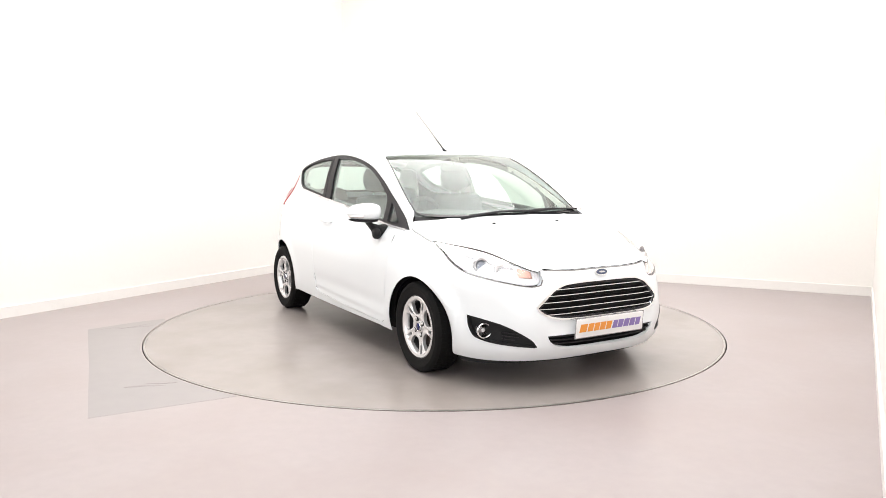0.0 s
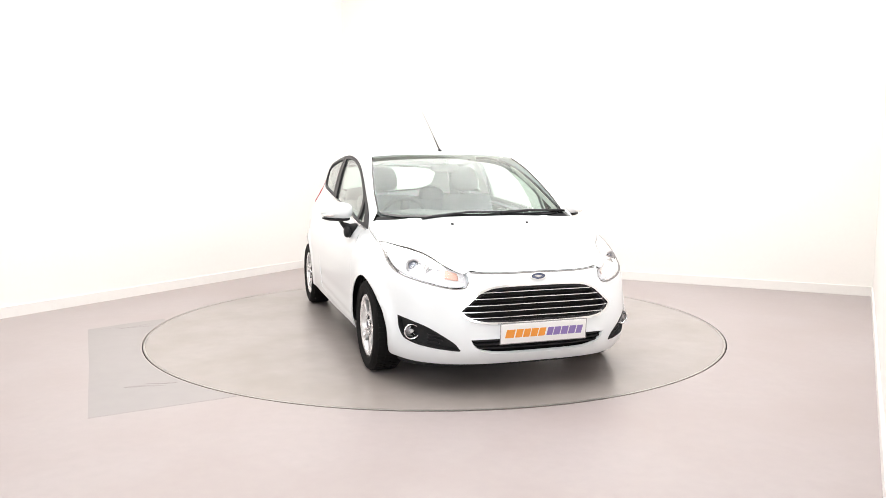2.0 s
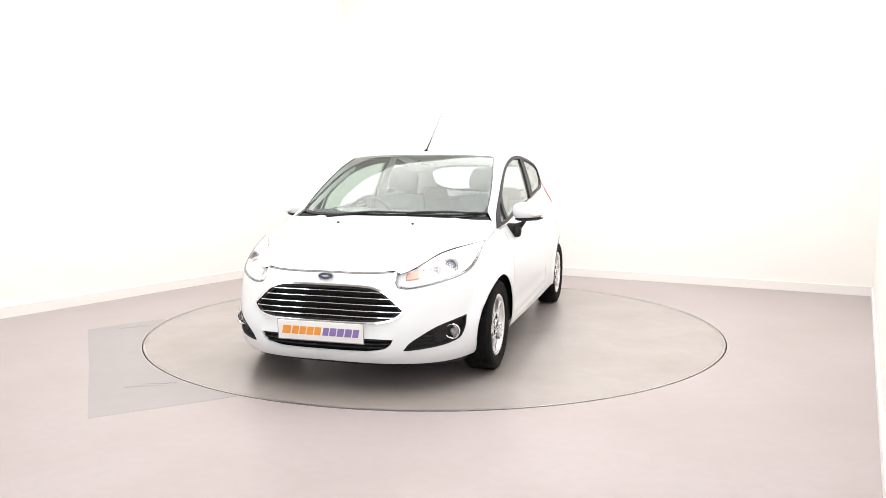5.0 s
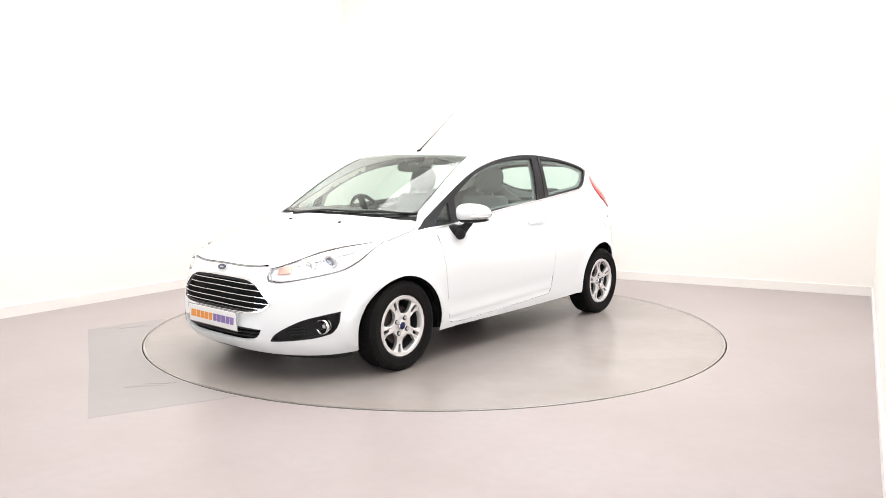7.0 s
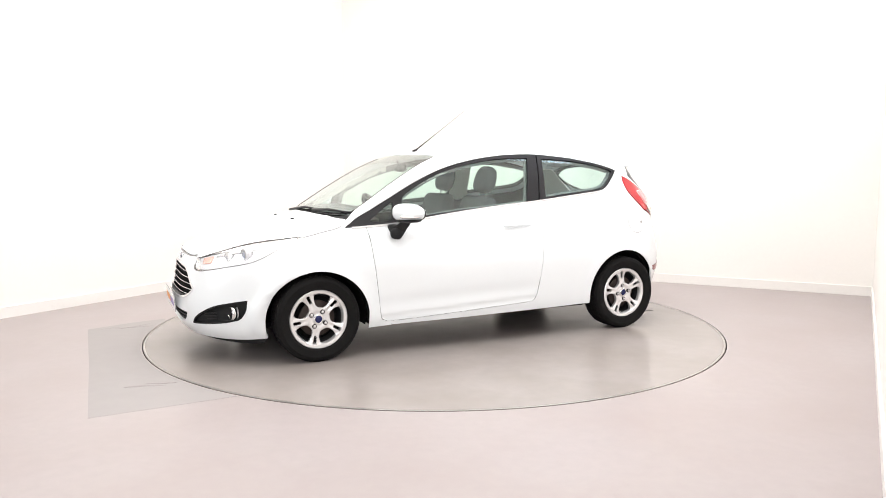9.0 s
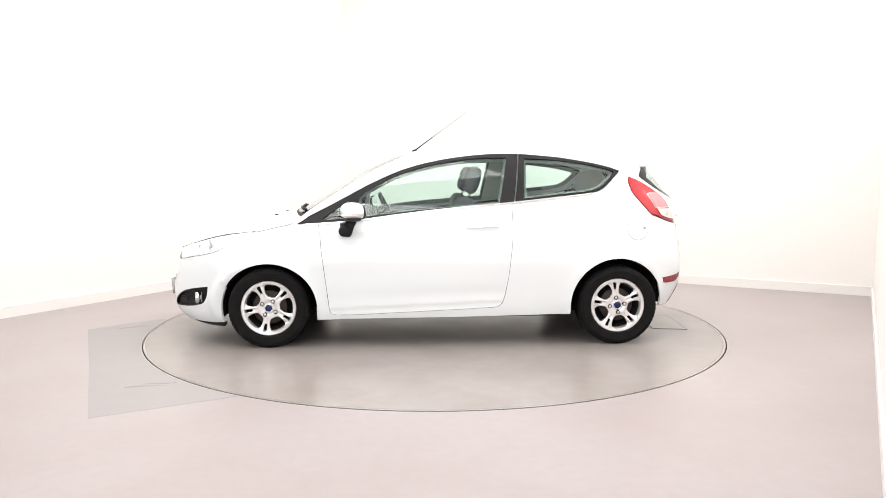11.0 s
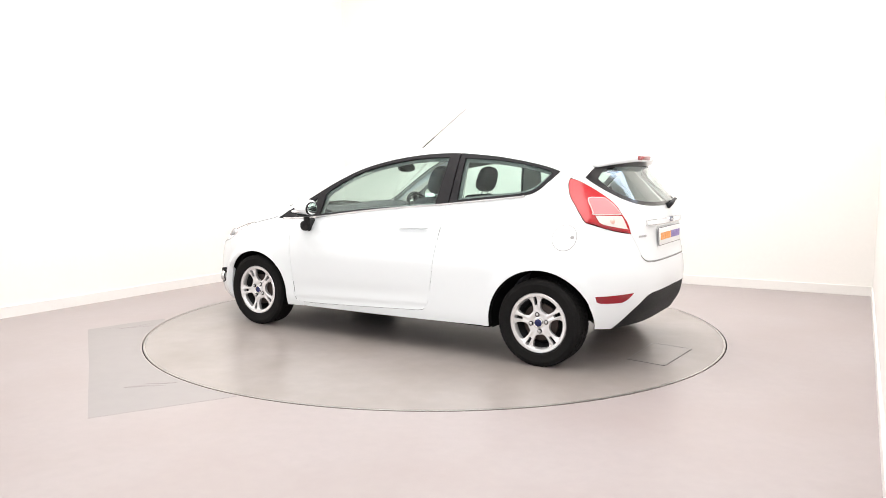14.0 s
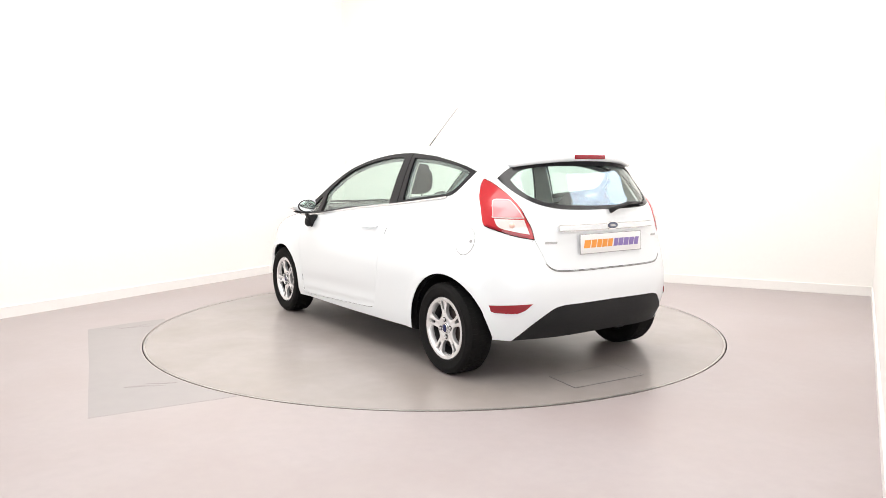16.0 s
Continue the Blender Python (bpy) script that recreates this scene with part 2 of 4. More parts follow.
def edge(u):
    """The height at which the side meets the deck."""
    u = np.asarray(u, float)
    lo, hi = np.full(u.shape, .5), np.full(u.shape, 1.45)
    for _ in range(40):
        mid = (lo + hi) / 2
        p = ring(u, mid)
        under = p[..., 2] < deck(p[..., 0], p[..., 1])[..., 2]
        lo, hi = np.where(under, mid, lo), np.where(under, hi, mid)
    return lo

U_X = np.linspace(UR, UF, 1500)


def u_at(x, z):
    """Where along the unrolled side the body has the length x."""
    return np.interp(x, ring(U_X, np.full(1500, z))[:, 0], U_X)


def run(*pts, n=8, end=True):
    """A smooth open line through points."""
    p = np.array(pts, float)
    if len(p) < 3:
        t = np.linspace(0, 1, n + 1)[:, None]
        return ((1 - t) * p[0] + t * p[-1])
    q = np.vstack([2 * p[0] - p[1], p, 2 * p[-1] - p[-2]])
    out = []
    for i in range(1, len(q) - 2):
        a, b, c, d = q[i - 1:i + 3]
        for t in np.arange(n) / n:
            out.append(0.5 * (2 * b + (c - a) * t + (2 * a - 5 * b + 4 * c - d) * t * t + (3 * b - a - 3 * c + d) * t ** 3))
    out.append(p[-1])
    return np.array(out)


def joined(*runs):
    """Runs end to end as one closed outline, doubles left out."""
    p = np.vstack(runs)
    keep = [0]
    for i in range(1, len(p)):
        if np.hypot(*(p[i] - p[keep[-1]])) > 0.0012:
            keep.append(i)
    if np.hypot(*(p[keep[-1]] - p[0])) < 0.0012:
        keep.pop()
    return p[keep]


def joined_open(*runs):
    """Runs end to end as one open line, with corners between them."""
    return np.vstack([runs[0]] + [r[1:] for r in runs[1:]])


def inset(p, d):
    """The outline moved inwards by d."""
    area = 0.5 * np.sum(p[:, 0] * np.roll(p[:, 1], -1) - np.roll(p[:, 0], -1) * p[:, 1])
    e = np.roll(p, -1, 0) - p
    n = np.stack([-e[:, 1], e[:, 0]], 1) / np.maximum(np.hypot(e[:, 0], e[:, 1]), 1e-9)[:, None]
    m = n + np.roll(n, 1, 0)
    m /= np.maximum(np.sum(m * m, 1) / 2, 0.5)[:, None]
    return p + m * d * (1 if area > 0 else -1)


def inside(p, q):
    """Which of the points q lie inside the outline p."""
    a, b = p, np.roll(p, -1, 0)
    x, y = q[:, 0][:, None], q[:, 1][:, None]
    cross = (a[:, 1] > y) != (b[:, 1] > y)
    with np.errstate(divide="ignore", invalid="ignore"):
        xi = (b[:, 0] - a[:, 0]) * (y - a[:, 1]) / (b[:, 1] - a[:, 1]) + a[:, 0]
    return (np.sum(cross & (x < xi), 1) % 2) == 1


def normals(surf, q, sign):
    e = 1e-3
    du = surf(q[:, 0] + e, q[:, 1]) - surf(q[:, 0] - e, q[:, 1])
    dv = surf(q[:, 0], q[:, 1] + e) - surf(q[:, 0], q[:, 1] - e)
    n = np.cross(du, dv) * sign
    return n / np.maximum(np.linalg.norm(n, axis=1), 1e-9)[:, None]


def sheet(surf, outline, holes=(), step=0.035, lift=0.0, thick=0.004, gap=0.0, mirror=False, bm=None, shape=None):
    """A panel cut to an outline, laid on a body surface and given thickness."""
    loops = [inset(outline, gap) if gap else outline] + [inset(h, -gap) if gap else h for h in holes]
    verts, edges = [], []
    for p in loops:
        dense = []
        for a, b in zip(p, np.roll(p, -1, 0)):
            k = max(1, int(np.ceil(np.hypot(*(b - a)) / step)))
            dense += [a + (b - a) * i / k for i in range(k)]
        n0 = len(verts)
        verts += dense
        edges += [(n0 + i, n0 + (i + 1) % len(dense)) for i in range(len(dense))]
    rim = np.array(verts)
    lo, hi = rim.min(0), rim.max(0)
    gx, gy = np.meshgrid(np.arange(lo[0] + step / 2, hi[0], step), np.arange(lo[1] + step / 2, hi[1], step))
    g = np.stack([gx.ravel(), gy.ravel()], 1)
    if len(g):
        ok = inside(loops[0], g)
        for h in loops[1:]:
            ok &= ~inside(h, g)
        g = g[ok]
        if len(g):
            near = np.array([np.min(np.hypot(*(rim - q).T)) for q in g])
            g = g[near > step * 0.45]
    allp = [Vector(q) for q in rim] + [Vector(q) for q in g]
    from_cdt = cdt(allp, edges, [], 0, 1e-6)
    q = np.array([tuple(v) for v in from_cdt[0]])
    tris = [f for f in from_cdt[2]]
    cen = np.array([q[list(f)].mean(0) for f in tris])
    ok = inside(loops[0], cen)
    for h in loops[1:]:
        ok &= ~inside(h, cen)
    def high(f):
        a, b, c = q[list(f)]
        e = max(np.hypot(*(a - b)), np.hypot(*(b - c)), np.hypot(*(c - a)))
        return abs((b[0] - a[0]) * (c[1] - a[1]) - (b[1] - a[1]) * (c[0] - a[0])) / e
    tris = [f for f, k in zip(tris, ok) if k and high(f) > .0005]
    s, nn = surf(q[:, 0], q[:, 1]), normals(surf, q, -1 if surf is ring else 1)
    up = np.full(len(q), lift) if shape is None else lift + shape(q)
    outer, inner = s + nn * up[:, None], s + nn * (up - thick)[:, None]
    if mirror:
        outer, inner = outer * (1, -1, 1), inner * (1, -1, 1)
    bm = bm or bmesh.new()
    a, b = [bm.verts.new(v) for v in outer], [bm.verts.new(v) for v in inner]
    count = {}
    for f in tris:
        bm.faces.new([a[i] for i in f]), bm.faces.new([b[i] for i in reversed(f)])
        for i, j in zip(f, f[1:] + f[:1]):
            count.setdefault((min(i, j), max(i, j)), []).append((i, j))
    for k, v in count.items():
        if len(v) == 1:
            i, j = v[0]
            w = bm.faces.new((a[j], a[i], b[i], b[j]))
            for e in w.edges:
                if {e.verts[0], e.verts[1]} in ({a[i], a[j]}, {b[i], b[j]}):
                    e.smooth = False
    loose = [v for v in bm.verts if not v.link_faces]
    bmesh.ops.delete(bm, geom=loose, context="VERTS")
    return bm


def both(line):
    """A half line from the centre line out, completed by its mirror image about the nose or tail."""
    c = UF if line[0][0] > 0 else UR
    other = line[::-1].copy()
    other[:, 0] = 2 * c - other[:, 0]
    return np.vstack([other, line])


car = tagged(new("hatchback_car"), "white three-door hatchback car parked on the turntable", "car")
SIDES = (False, True)

# shared seams, in (along the side, height)
ARCH_F = np.array([(u_at(1.243 + .340 * math.cos(a), .275 + .318 * math.sin(a)), .275 + .318 * math.sin(a)) for a in np.linspace(radians(-14), radians(180), 34)])   # from ahead to behind
ARCH_F[-1] = (u_at(.903, .2), .24)
ARCH_R = np.array([(u_at(-1.243 + .343 * math.cos(a), .275 + .340 * math.sin(a)), .275 + .340 * math.sin(a)) for a in np.linspace(radians(-9), radians(180), 34)])   # from ahead to behind
ARCH_R = ARCH_R[ARCH_R[:, 1] > .222]
DOOR_FRONT = run((.893, .873), (.878, .78), (.868, .68), (.851, .548), (.833, .40), (.818, .275), (.806, .243), (.775, .229))
DOOR_BOTTOM = run((.775, .229), (.60, .230), (.114, .252), (-.345, .274))
DOOR_REAR = run((-.345, .274), (-.385, .286), (-.415, .325), (-.445, .46), (-.466, .62), (-.484, .80), (-.49, 1.014))
BELT = run((1.07, .866), (.893, .873), (.638, .892), (.231, .944), (-.104, .981), (-.49, 1.016), (-.859, 1.056), (-1.10, 1.082), (-1.20, 1.112), (-1.30, 1.17), (-1.415, 1.236))
DLO_TOP = run((-1.421, 1.240), (-1.317, 1.27), (-1.122, 1.304), (-.851, 1.336), (-.65, 1.355), (-.519, 1.363), (-.322, 1.360), (-.115, 1.340), (.093, 1.304), (.303, 1.246), (.514, 1.155), (.685, 1.065), (.857, .974), (1.07, .870))
EDGE_U = np.concatenate([np.linspace(UR, -1.2, 40), np.linspace(-1.17, 1.10, 60)])
EDGE = np.stack([EDGE_U, edge(EDGE_U)], 1)
LAMP_LOW = run((2.178, .632), (2.165, .607), (2.136, .597), (2.062, .597), (1.866, .630), (1.699, .664), (1.595, .716), (1.527, .768), (1.446, .812))
LAMP_TOP = run((1.949, .425), (1.90, .472), (1.80, .518), (1.67, .560), (1.56, .613), (1.45, .684), (1.338, .750))
TAIL_FRONT = joined_open(run((-1.835, .848), (-1.70, .868), (-1.545, .900)), run((-1.545, .900), (-1.518, .908), (-1.500, .926)), run((-1.500, .926), (-1.462, .99), (-1.440, 1.05), (-1.438, 1.10), (-1.452, 1.155), (-1.475, 1.188)), run((-1.475, 1.188), (-1.483, 1.194), (-1.492, 1.196)))
TAIL_REAR = run((-1.492, 1.196), (-1.571, 1.165), (-1.677, 1.085), (-1.749, .977), (-1.80, .913), (-1.835, .848))
HATCH_LOW = run((UR, .667), (-2.15, .667), (-2.03, .670), (-1.975, .681), (-1.933, .711), (-1.898, .769), (-1.835, .848))
HATCH_UP = run((-1.492, 1.196), (-1.56, 1.262), (-1.63, float(edge(np.array(-1.63)))))
BUMPER_SEAM_R = run((u_at(-1.56, .41), .41), (-1.535, .52), (-1.60, .66), (-1.835, .848))
BUMPER_SEAM_F = run((1.699, .664), (1.60, .58), (u_at(1.545, .42), .42))


def panel(name, surf, outline, mat, label="", mirror=False, parent=None, **k):
    return part(name, sheet(surf, outline, mirror=mirror, **k), mat, parent or car, label)


def between(line, u0, u1):
    lo, hi = min(u0, u1), max(u0, u1)
    s = line[(line[:, 0] >= lo - 1e-6) & (line[:, 0] <= hi + 1e-6)]
    return s if (s[0, 0] - s[-1, 0]) * (u0 - u1) >= 0 else s[::-1]


GAP = 0.0016
doors = {}
EDGE_FWD = np.stack([np.linspace(1.446, 1.10, 14), edge(np.linspace(1.446, 1.10, 14))], 1)
arch_f_up = ARCH_F[ARCH_F[:, 1] >= 0]
front_low = ARCH_F[(ARCH_F[:, 0] > 1.3) & (ARCH_F[:, 1] < .42)]
arch_mid = ARCH_F[~((ARCH_F[:, 0] > 1.3) & (ARCH_F[:, 1] < .42))]
rear_low = ARCH_R[(ARCH_R[:, 0] < -1.3) & (ARCH_R[:, 1] < .41)]
arch_r_mid = ARCH_R[~((ARCH_R[:, 0] < -1.3) & (ARCH_R[:, 1] < .41))]
FLARE_F = lambda q: (0.010 + 0.024 * np.clip((q[:, 0] - 1.2) / .3, 0, 1)) * np.exp(-(np.hypot((q[:, 0] - 1.27) / .36, (q[:, 1] - .275) / .33) - 1) ** 2 / .012) * np.clip((q[:, 1] - .15) / .14, 0, 1)
HAUNCH = lambda q: 0.040 * np.exp(-((q[:, 0] + 1.50) / .15) ** 2 - ((q[:, 1] - .90) / .14) ** 2)   # the body swells below the tail lamps
FLARE_R = lambda q: HAUNCH(q) + 0.010 * np.exp(-(np.hypot((q[:, 0] + 1.24) / .36, (q[:, 1] - .275) / .36) - 1) ** 2 / .012)
CREASE = lambda q: 0.006 * np.exp(-((q[:, 1] - (.80 + .03 * (.9 - q[:, 0]) / 1.4)) / .03) ** 2) - 0.005 * np.exp(-((q[:, 1] - (.37 - .03 * q[:, 0])) / .05) ** 2) - 0.006 * np.exp(-((q[:, 1] - (.287 - .04 * q[:, 0])) / .010) ** 2)
for mirror in SIDES:
    # front wing
    o = joined(run((.74, .196), (u_at(.905, .2), .19)), arch_mid[::-1][1:], BUMPER_SEAM_F[::-1][1:-1], between(LAMP_LOW, 1.699, 1.446), EDGE_FWD,
               run((1.10, float(edge(np.array(1.10)))), (1.075, .885), (1.07, .866)), between(BELT, 1.07, .893), DOOR_FRONT, run((.775, .229), (.74, .229), (.74, .196)))
    panel("front_wing", ring, o, PAINT, mirror=mirror, gap=GAP, shape=FLARE_F)
    # one-piece side: sill, pillars, rear quarter
    back = EDGE[(EDGE[:, 0] >= -1.63)]
    o = joined(run((.74, .198), (.1, .203), (-.6, .214), (u_at(-.90, .22), .222)), arch_r_mid[1:], BUMPER_SEAM_R, TAIL_FRONT[1:], HATCH_UP[1:], back,
               run((1.095, .89), (1.072, .872)), DLO_TOP[::-1], between(BELT, -1.415, -.49)[1:], DOOR_REAR[::-1], DOOR_BOTTOM[::-1], run((.775, .229), (.74, .227)))
    panel("body_side", ring, o, PAINT, mirror=mirror, gap=GAP, shape=FLARE_R)
    # door
    o = joined(between(BELT, .893, -.49), DOOR_REAR[::-1], DOOR_BOTTOM[::-1], DOOR_FRONT[::-1])
    door = panel("door", ring, o, PAINT, mirror=mirror, gap=GAP, shape=CREASE, step=.016)
    doors[mirror] = door
    # window frames and panes
    glass_d = joined(run((.632, .908), (.231, .958), (-.104, .987), (-.40, 1.010)), run((-.40, 1.010), (-.458, 1.333)), run((-.458, 1.333), (-.243, 1.328), (.007, 1.296), (.216, 1.247), (.384, 1.185), (.553, 1.093), (.604, 1.055)), run((.604, 1.055), (.632, .908)))
    glass_q = joined(run((.86, .905), (.725, 1.000)), run((.725, 1.000), (.690, 1.022), (.682, 1.012), (.70, .915)), run((.70, .915), (.715, .903), (.845, .896), (.86, .905)))
    o = joined(between(BELT, 1.065, -.505), run((-.505, 1.016), (-.525, 1.172), (-.542, 1.362)), DLO_TOP[DLO_TOP[:, 0] > -.53])
    panel("window_frame", ring, o, BLACK, "black door window frame", mirror, door, holes=(glass_d, glass_q), lift=.004, thick=.018, gap=.0015)
    for g, nm in ((glass_d, "window_pane"), (glass_q, "quarter_pane")):
        panel(nm, ring, inset(g, -.004), GLASS, "green-tinted clear glass", mirror, door, lift=-.008, thick=.004).visible_shadow = False
    glass_r = joined(run((-.575, 1.042), (-.586, 1.328)), run((-.586, 1.328), (-.813, 1.316), (-1.117, 1.284), (-1.30, 1.250), (-1.352, 1.232)), run((-1.352, 1.232), (-1.30, 1.195), (-1.205, 1.138), (-1.13, 1.108), (-1.04, 1.092), (-.826, 1.071), (-.575, 1.042)))
    o = joined(run((-.512, 1.018), (-.532, 1.172), (-.549, 1.361)), DLO_TOP[DLO_TOP[:, 0] < -.55][::-1], between(BELT, -1.415, -.512))
    fr = panel("rear_side_frame", ring, o, BLACK, "black rear side window surround", mirror, holes=(glass_r,), lift=.004, thick=.018, gap=.0015)
    panel("window_pane", ring, inset(glass_r, -.004), GLASS, "green-tinted clear glass", mirror, fr, lift=-.008, thick=.004).visible_shadow = False
    panel("inner_trim", ring, inset(glass_d, -.022), TRIMGREY, "grey trim inside the door frame", mirror, door, holes=(inset(glass_d, .014),), lift=-.030, thick=.006)
    panel("inner_trim", ring, inset(glass_r, -.014), TRIMGREY, "grey trim inside the rear side window", mirror, fr, holes=(inset(glass_r, .018),), lift=-.026, thick=.006)
    # bright strip along the belt
    b = between(BELT, 1.02, -1.10)
    panel("belt_strip", ring, joined(b + (0, .001), (b + (0, -.011))[::-1]), BRIGHT, "slim bright trim strip under the windows", mirror, lift=.005, thick=.006)
    # door handle
    o = joined(run((-.140, .842), (-.20, .852), (-.32, .857), (-.392, .853)), run((-.392, .853), (-.398, .842), (-.385, .832)), run((-.385, .832), (-.30, .832), (-.20, .826), (-.145, .830), (-.140, .842)))
    panel("door_handle", ring, o, PAINT, "white door handle", mirror, door, lift=.030, thick=.012, step=.012)
    # Flat grey panel on the door skin; its colour stands for the recess's shade.
    panel("handle_shade", ring, joined(run((-.17, .838), (-.22, .815), (-.30, .813), (-.365, .838)), run((-.365, .838), (-.27, .845), (-.17, .838))), LAMPGREY, "grey panel painted as the shade behind the handle", mirror, door, lift=.002, thick=.003, step=.015)
    # tail lamp
    o = joined(TAIL_FRONT, TAIL_REAR)
    bulge = lambda q: HAUNCH(q) + 0.012 * np.exp(-(((q[:, 0] + 1.6) / .16) ** 2 + ((q[:, 1] - 1.0) / .12) ** 2))
    tl = panel("tail_light", ring, o, RED, "large red tail light cluster", mirror, gap=.003, lift=.002, thick=.008, shape=bulge, step=.012)
    panel("lamp_backing", ring, inset(o, -.03), DARK, "dark lamp housing", mirror, tl, lift=-.012, thick=.006, step=.04)
    pale = joined(run((-1.545, 1.030), (-1.552, 1.058), (-1.575, 1.066)), run((-1.575, 1.066), (-1.655, 1.064), (-1.672, 1.052)), run((-1.672, 1.052), (-1.735, .972)), run((-1.735, .972), (-1.575, .962), (-1.562, .970)), run((-1.562, .970), (-1.545, 1.030)))
    panel("lens_rim", ring, inset(pale, -.006), CLEARL, "pale rim round the inner lens", mirror, tl, lift=.0055, thick=.004, shape=bulge, step=.012)
    panel("reverse_lens", ring, pale, PINK, "pale red lens", mirror, tl, lift=.009, thick=.004, shape=bulge, step=.012)
    panel("clear_lens", ring, joined(run((-1.572, .950), (-1.745, .958)), run((-1.745, .958), (-1.797, .878)), run((-1.797, .878), (-1.70, .890), (-1.61, .906), (-1.572, .950))), CLEARL, "clear lower lens", mirror, tl, lift=.009, thick=.004, shape=bulge, step=.012)
    panel("lens_lower_edge", ring, joined(between(TAIL_FRONT, -1.815, -1.53) + (0, .004), (between(TAIL_FRONT, -1.815, -1.53) + (0, .013))[::-1]), DEEPRED, "dark red lower edge of the lamp", mirror, tl, lift=.0045, thick=.004, shape=bulge, step=.012)
    bm = bmesh.new()
    qb = np.array([(-1.68, .923)])
    pp = (ring(-1.68, .923) + normals(ring, qb, -1)[0] * float(bulge(qb)[0] - .002)) * (1, -1 if mirror else 1, 1)
    bmesh.ops.create_uvsphere(bm, u_segments=14, v_segments=8, radius=.02, matrix=Matrix.Translation(pp))
    part("bulb", bm, AMBER, tl, "amber bulb")
    # fuel flap on the left side only
    if not mirror:
        o = np.array([(-1.40 + .080 * math.cos(a), .819 + .077 * math.sin(a)) for a in np.linspace(0, 2 * math.pi, 48, endpoint=False)])
        panel("fuel_flap_gap", ring, o, LAMPGREY, "thin seam round the fuel flap", shape=FLARE_R, step=.02, lift=.0012, thick=.003)
        panel("fuel_flap", ring, inset(o, .003), PAINT, "round white fuel flap", shape=FLARE_R, step=.02, lift=.0022, thick=.003)
        # Grey oval laid on the flap: shade of a finger recess, given as colour.
        o = np.array([(-1.452 + .012 * math.cos(a), .819 + .009 * math.sin(a)) for a in np.linspace(0, 2 * math.pi, 20, endpoint=False)])
        panel("flap_recess_shade", ring, o, LAMPGREY, "small grey oval painted as a finger recess's shade", shape=FLARE_R, step=.02, lift=.0028, thick=.002)

# bonnet, roof with screen pillars, windscreen
he = ring(EDGE_FWD[:, 0], EDGE_FWD[:, 1])[:, :2]
nose_u = np.linspace(UF, 2.19, 12)
nose_line = ring(nose_u, edge(nose_u) - .001)[:, :2]
hood_half = joined(nose_line, LAMP_TOP[1:], he[1:], run(tuple(he[-1]), (1.02, .715), (1.055, .58), (1.105, .30), (1.125, 0)))
mir = hood_half[::-1][1:-1] * (1, -1)
panel("bonnet", deck, joined(hood_half, mir), PAINT, gap=.0032,
      shape=lambda q: .006 * np.exp(-((np.abs(q[:, 1]) - .38 - .12 * (1.95 - q[:, 0])) / .03) ** 2))
pe = ring(EDGE[:, 0], EDGE[:, 1])[:, :2]
pe = pe[::-1]
SC_LOW = run((1.105, 0), (1.098, .25), (1.050, .50), (1.012, .605), (.985, .650), (.945, .675))
SC_SIDE = run((.945, .675), (.80, .663), (.60, .630), (.40, .588), (.31, .566))
SC_TOP = joined_open(run((.31, .566), (.292, .556), (.288, .540)), run((.288, .540), (.310, .29), (.322, 0)))
SCREEN = joined(SC_LOW, SC_SIDE, SC_TOP)
roof_half = joined(SC_TOP[::-1], SC_SIDE[::-1], run((.945, .675), (1.00, .712), tuple(pe[0])), pe)
panel("roof", deck, joined(roof_half, roof_half[::-1][1:-1] * (1, -1)), PAINT, "white roof with windscreen pillars", gap=.001,
      shape=lambda q: -.004 * np.exp(-((np.abs(q[:, 1]) - .46) / .012) ** 2) * (q[:, 0] < .22))
screen_all = joined(SCREEN, SCREEN[::-1][1:-1] * (1, -1))
windscreen = panel("windscreen", deck, inset(screen_all, -.004), SCREENGLASS, "clear raked windscreen", lift=-.003, thick=.004)
windscreen.visible_shadow = False
for nm, o in (("screen_border", joined(SC_SIDE, (SC_SIDE - (0, .009))[::-1])), ("screen_border", joined(SC_SIDE * (1, -1), (SC_SIDE * (1, -1) + (0, .009))[::-1])),
              ("screen_foot", joined(SC_LOW, (SC_LOW - (.020, 0))[::-1])), ("screen_foot", joined(SC_LOW * (1, -1), (SC_LOW * (1, -1) - (.020, 0))[::-1]))):
    panel(nm, deck, o, PRINT, "black printed edge of the windscreen", parent=windscreen, lift=.001, thick=.003)

# tailgate, right across the tail
EDGE_TAIL = EDGE[EDGE[:, 0] <= -1.63]
half = joined(HATCH_LOW, TAIL_REAR[::-1][1:], HATCH_UP[1:], EDGE_TAIL[::-1])
RW_LOW = run((UR, 1.014), (-2.165, 1.015), (-1.97, 1.025), (-1.835, 1.052), (-1.725, 1.105), (-1.645, 1.160), (-1.60, 1.199))
RW_TOP = run((-1.60, 1.199), (-1.66, 1.235), (-1.728, 1.266), (-1.826, 1.290), (-2.0, 1.302), (UR, 1.306))
def across(line):
    return joined(line, (line[::-1][1:-1] * (-1, 1)) + (2 * UR if line[0, 0] < 0 else 2 * UF, 0))
half_rw = joined(RW_LOW, RW_TOP)
rw = across(half_rw)
gate = panel("tailgate", ring, across(half), PAINT, "white tailgate", gap=GAP, holes=(inset(rw, .006),), shape=lambda q: HAUNCH(q) + HAUNCH(np.stack([2 * UR - q[:, 0], q[:, 1]], 1)))
RW2 = joined(run((UR, 1.036), (-2.165, 1.037), (-1.97, 1.048), (-1.85, 1.074), (-1.755, 1.125), (-1.695, 1.190)), run((-1.695, 1.190), (-1.76, 1.232), (-1.85, 1.256), (-2.05, 1.270), (UR, 1.274)))
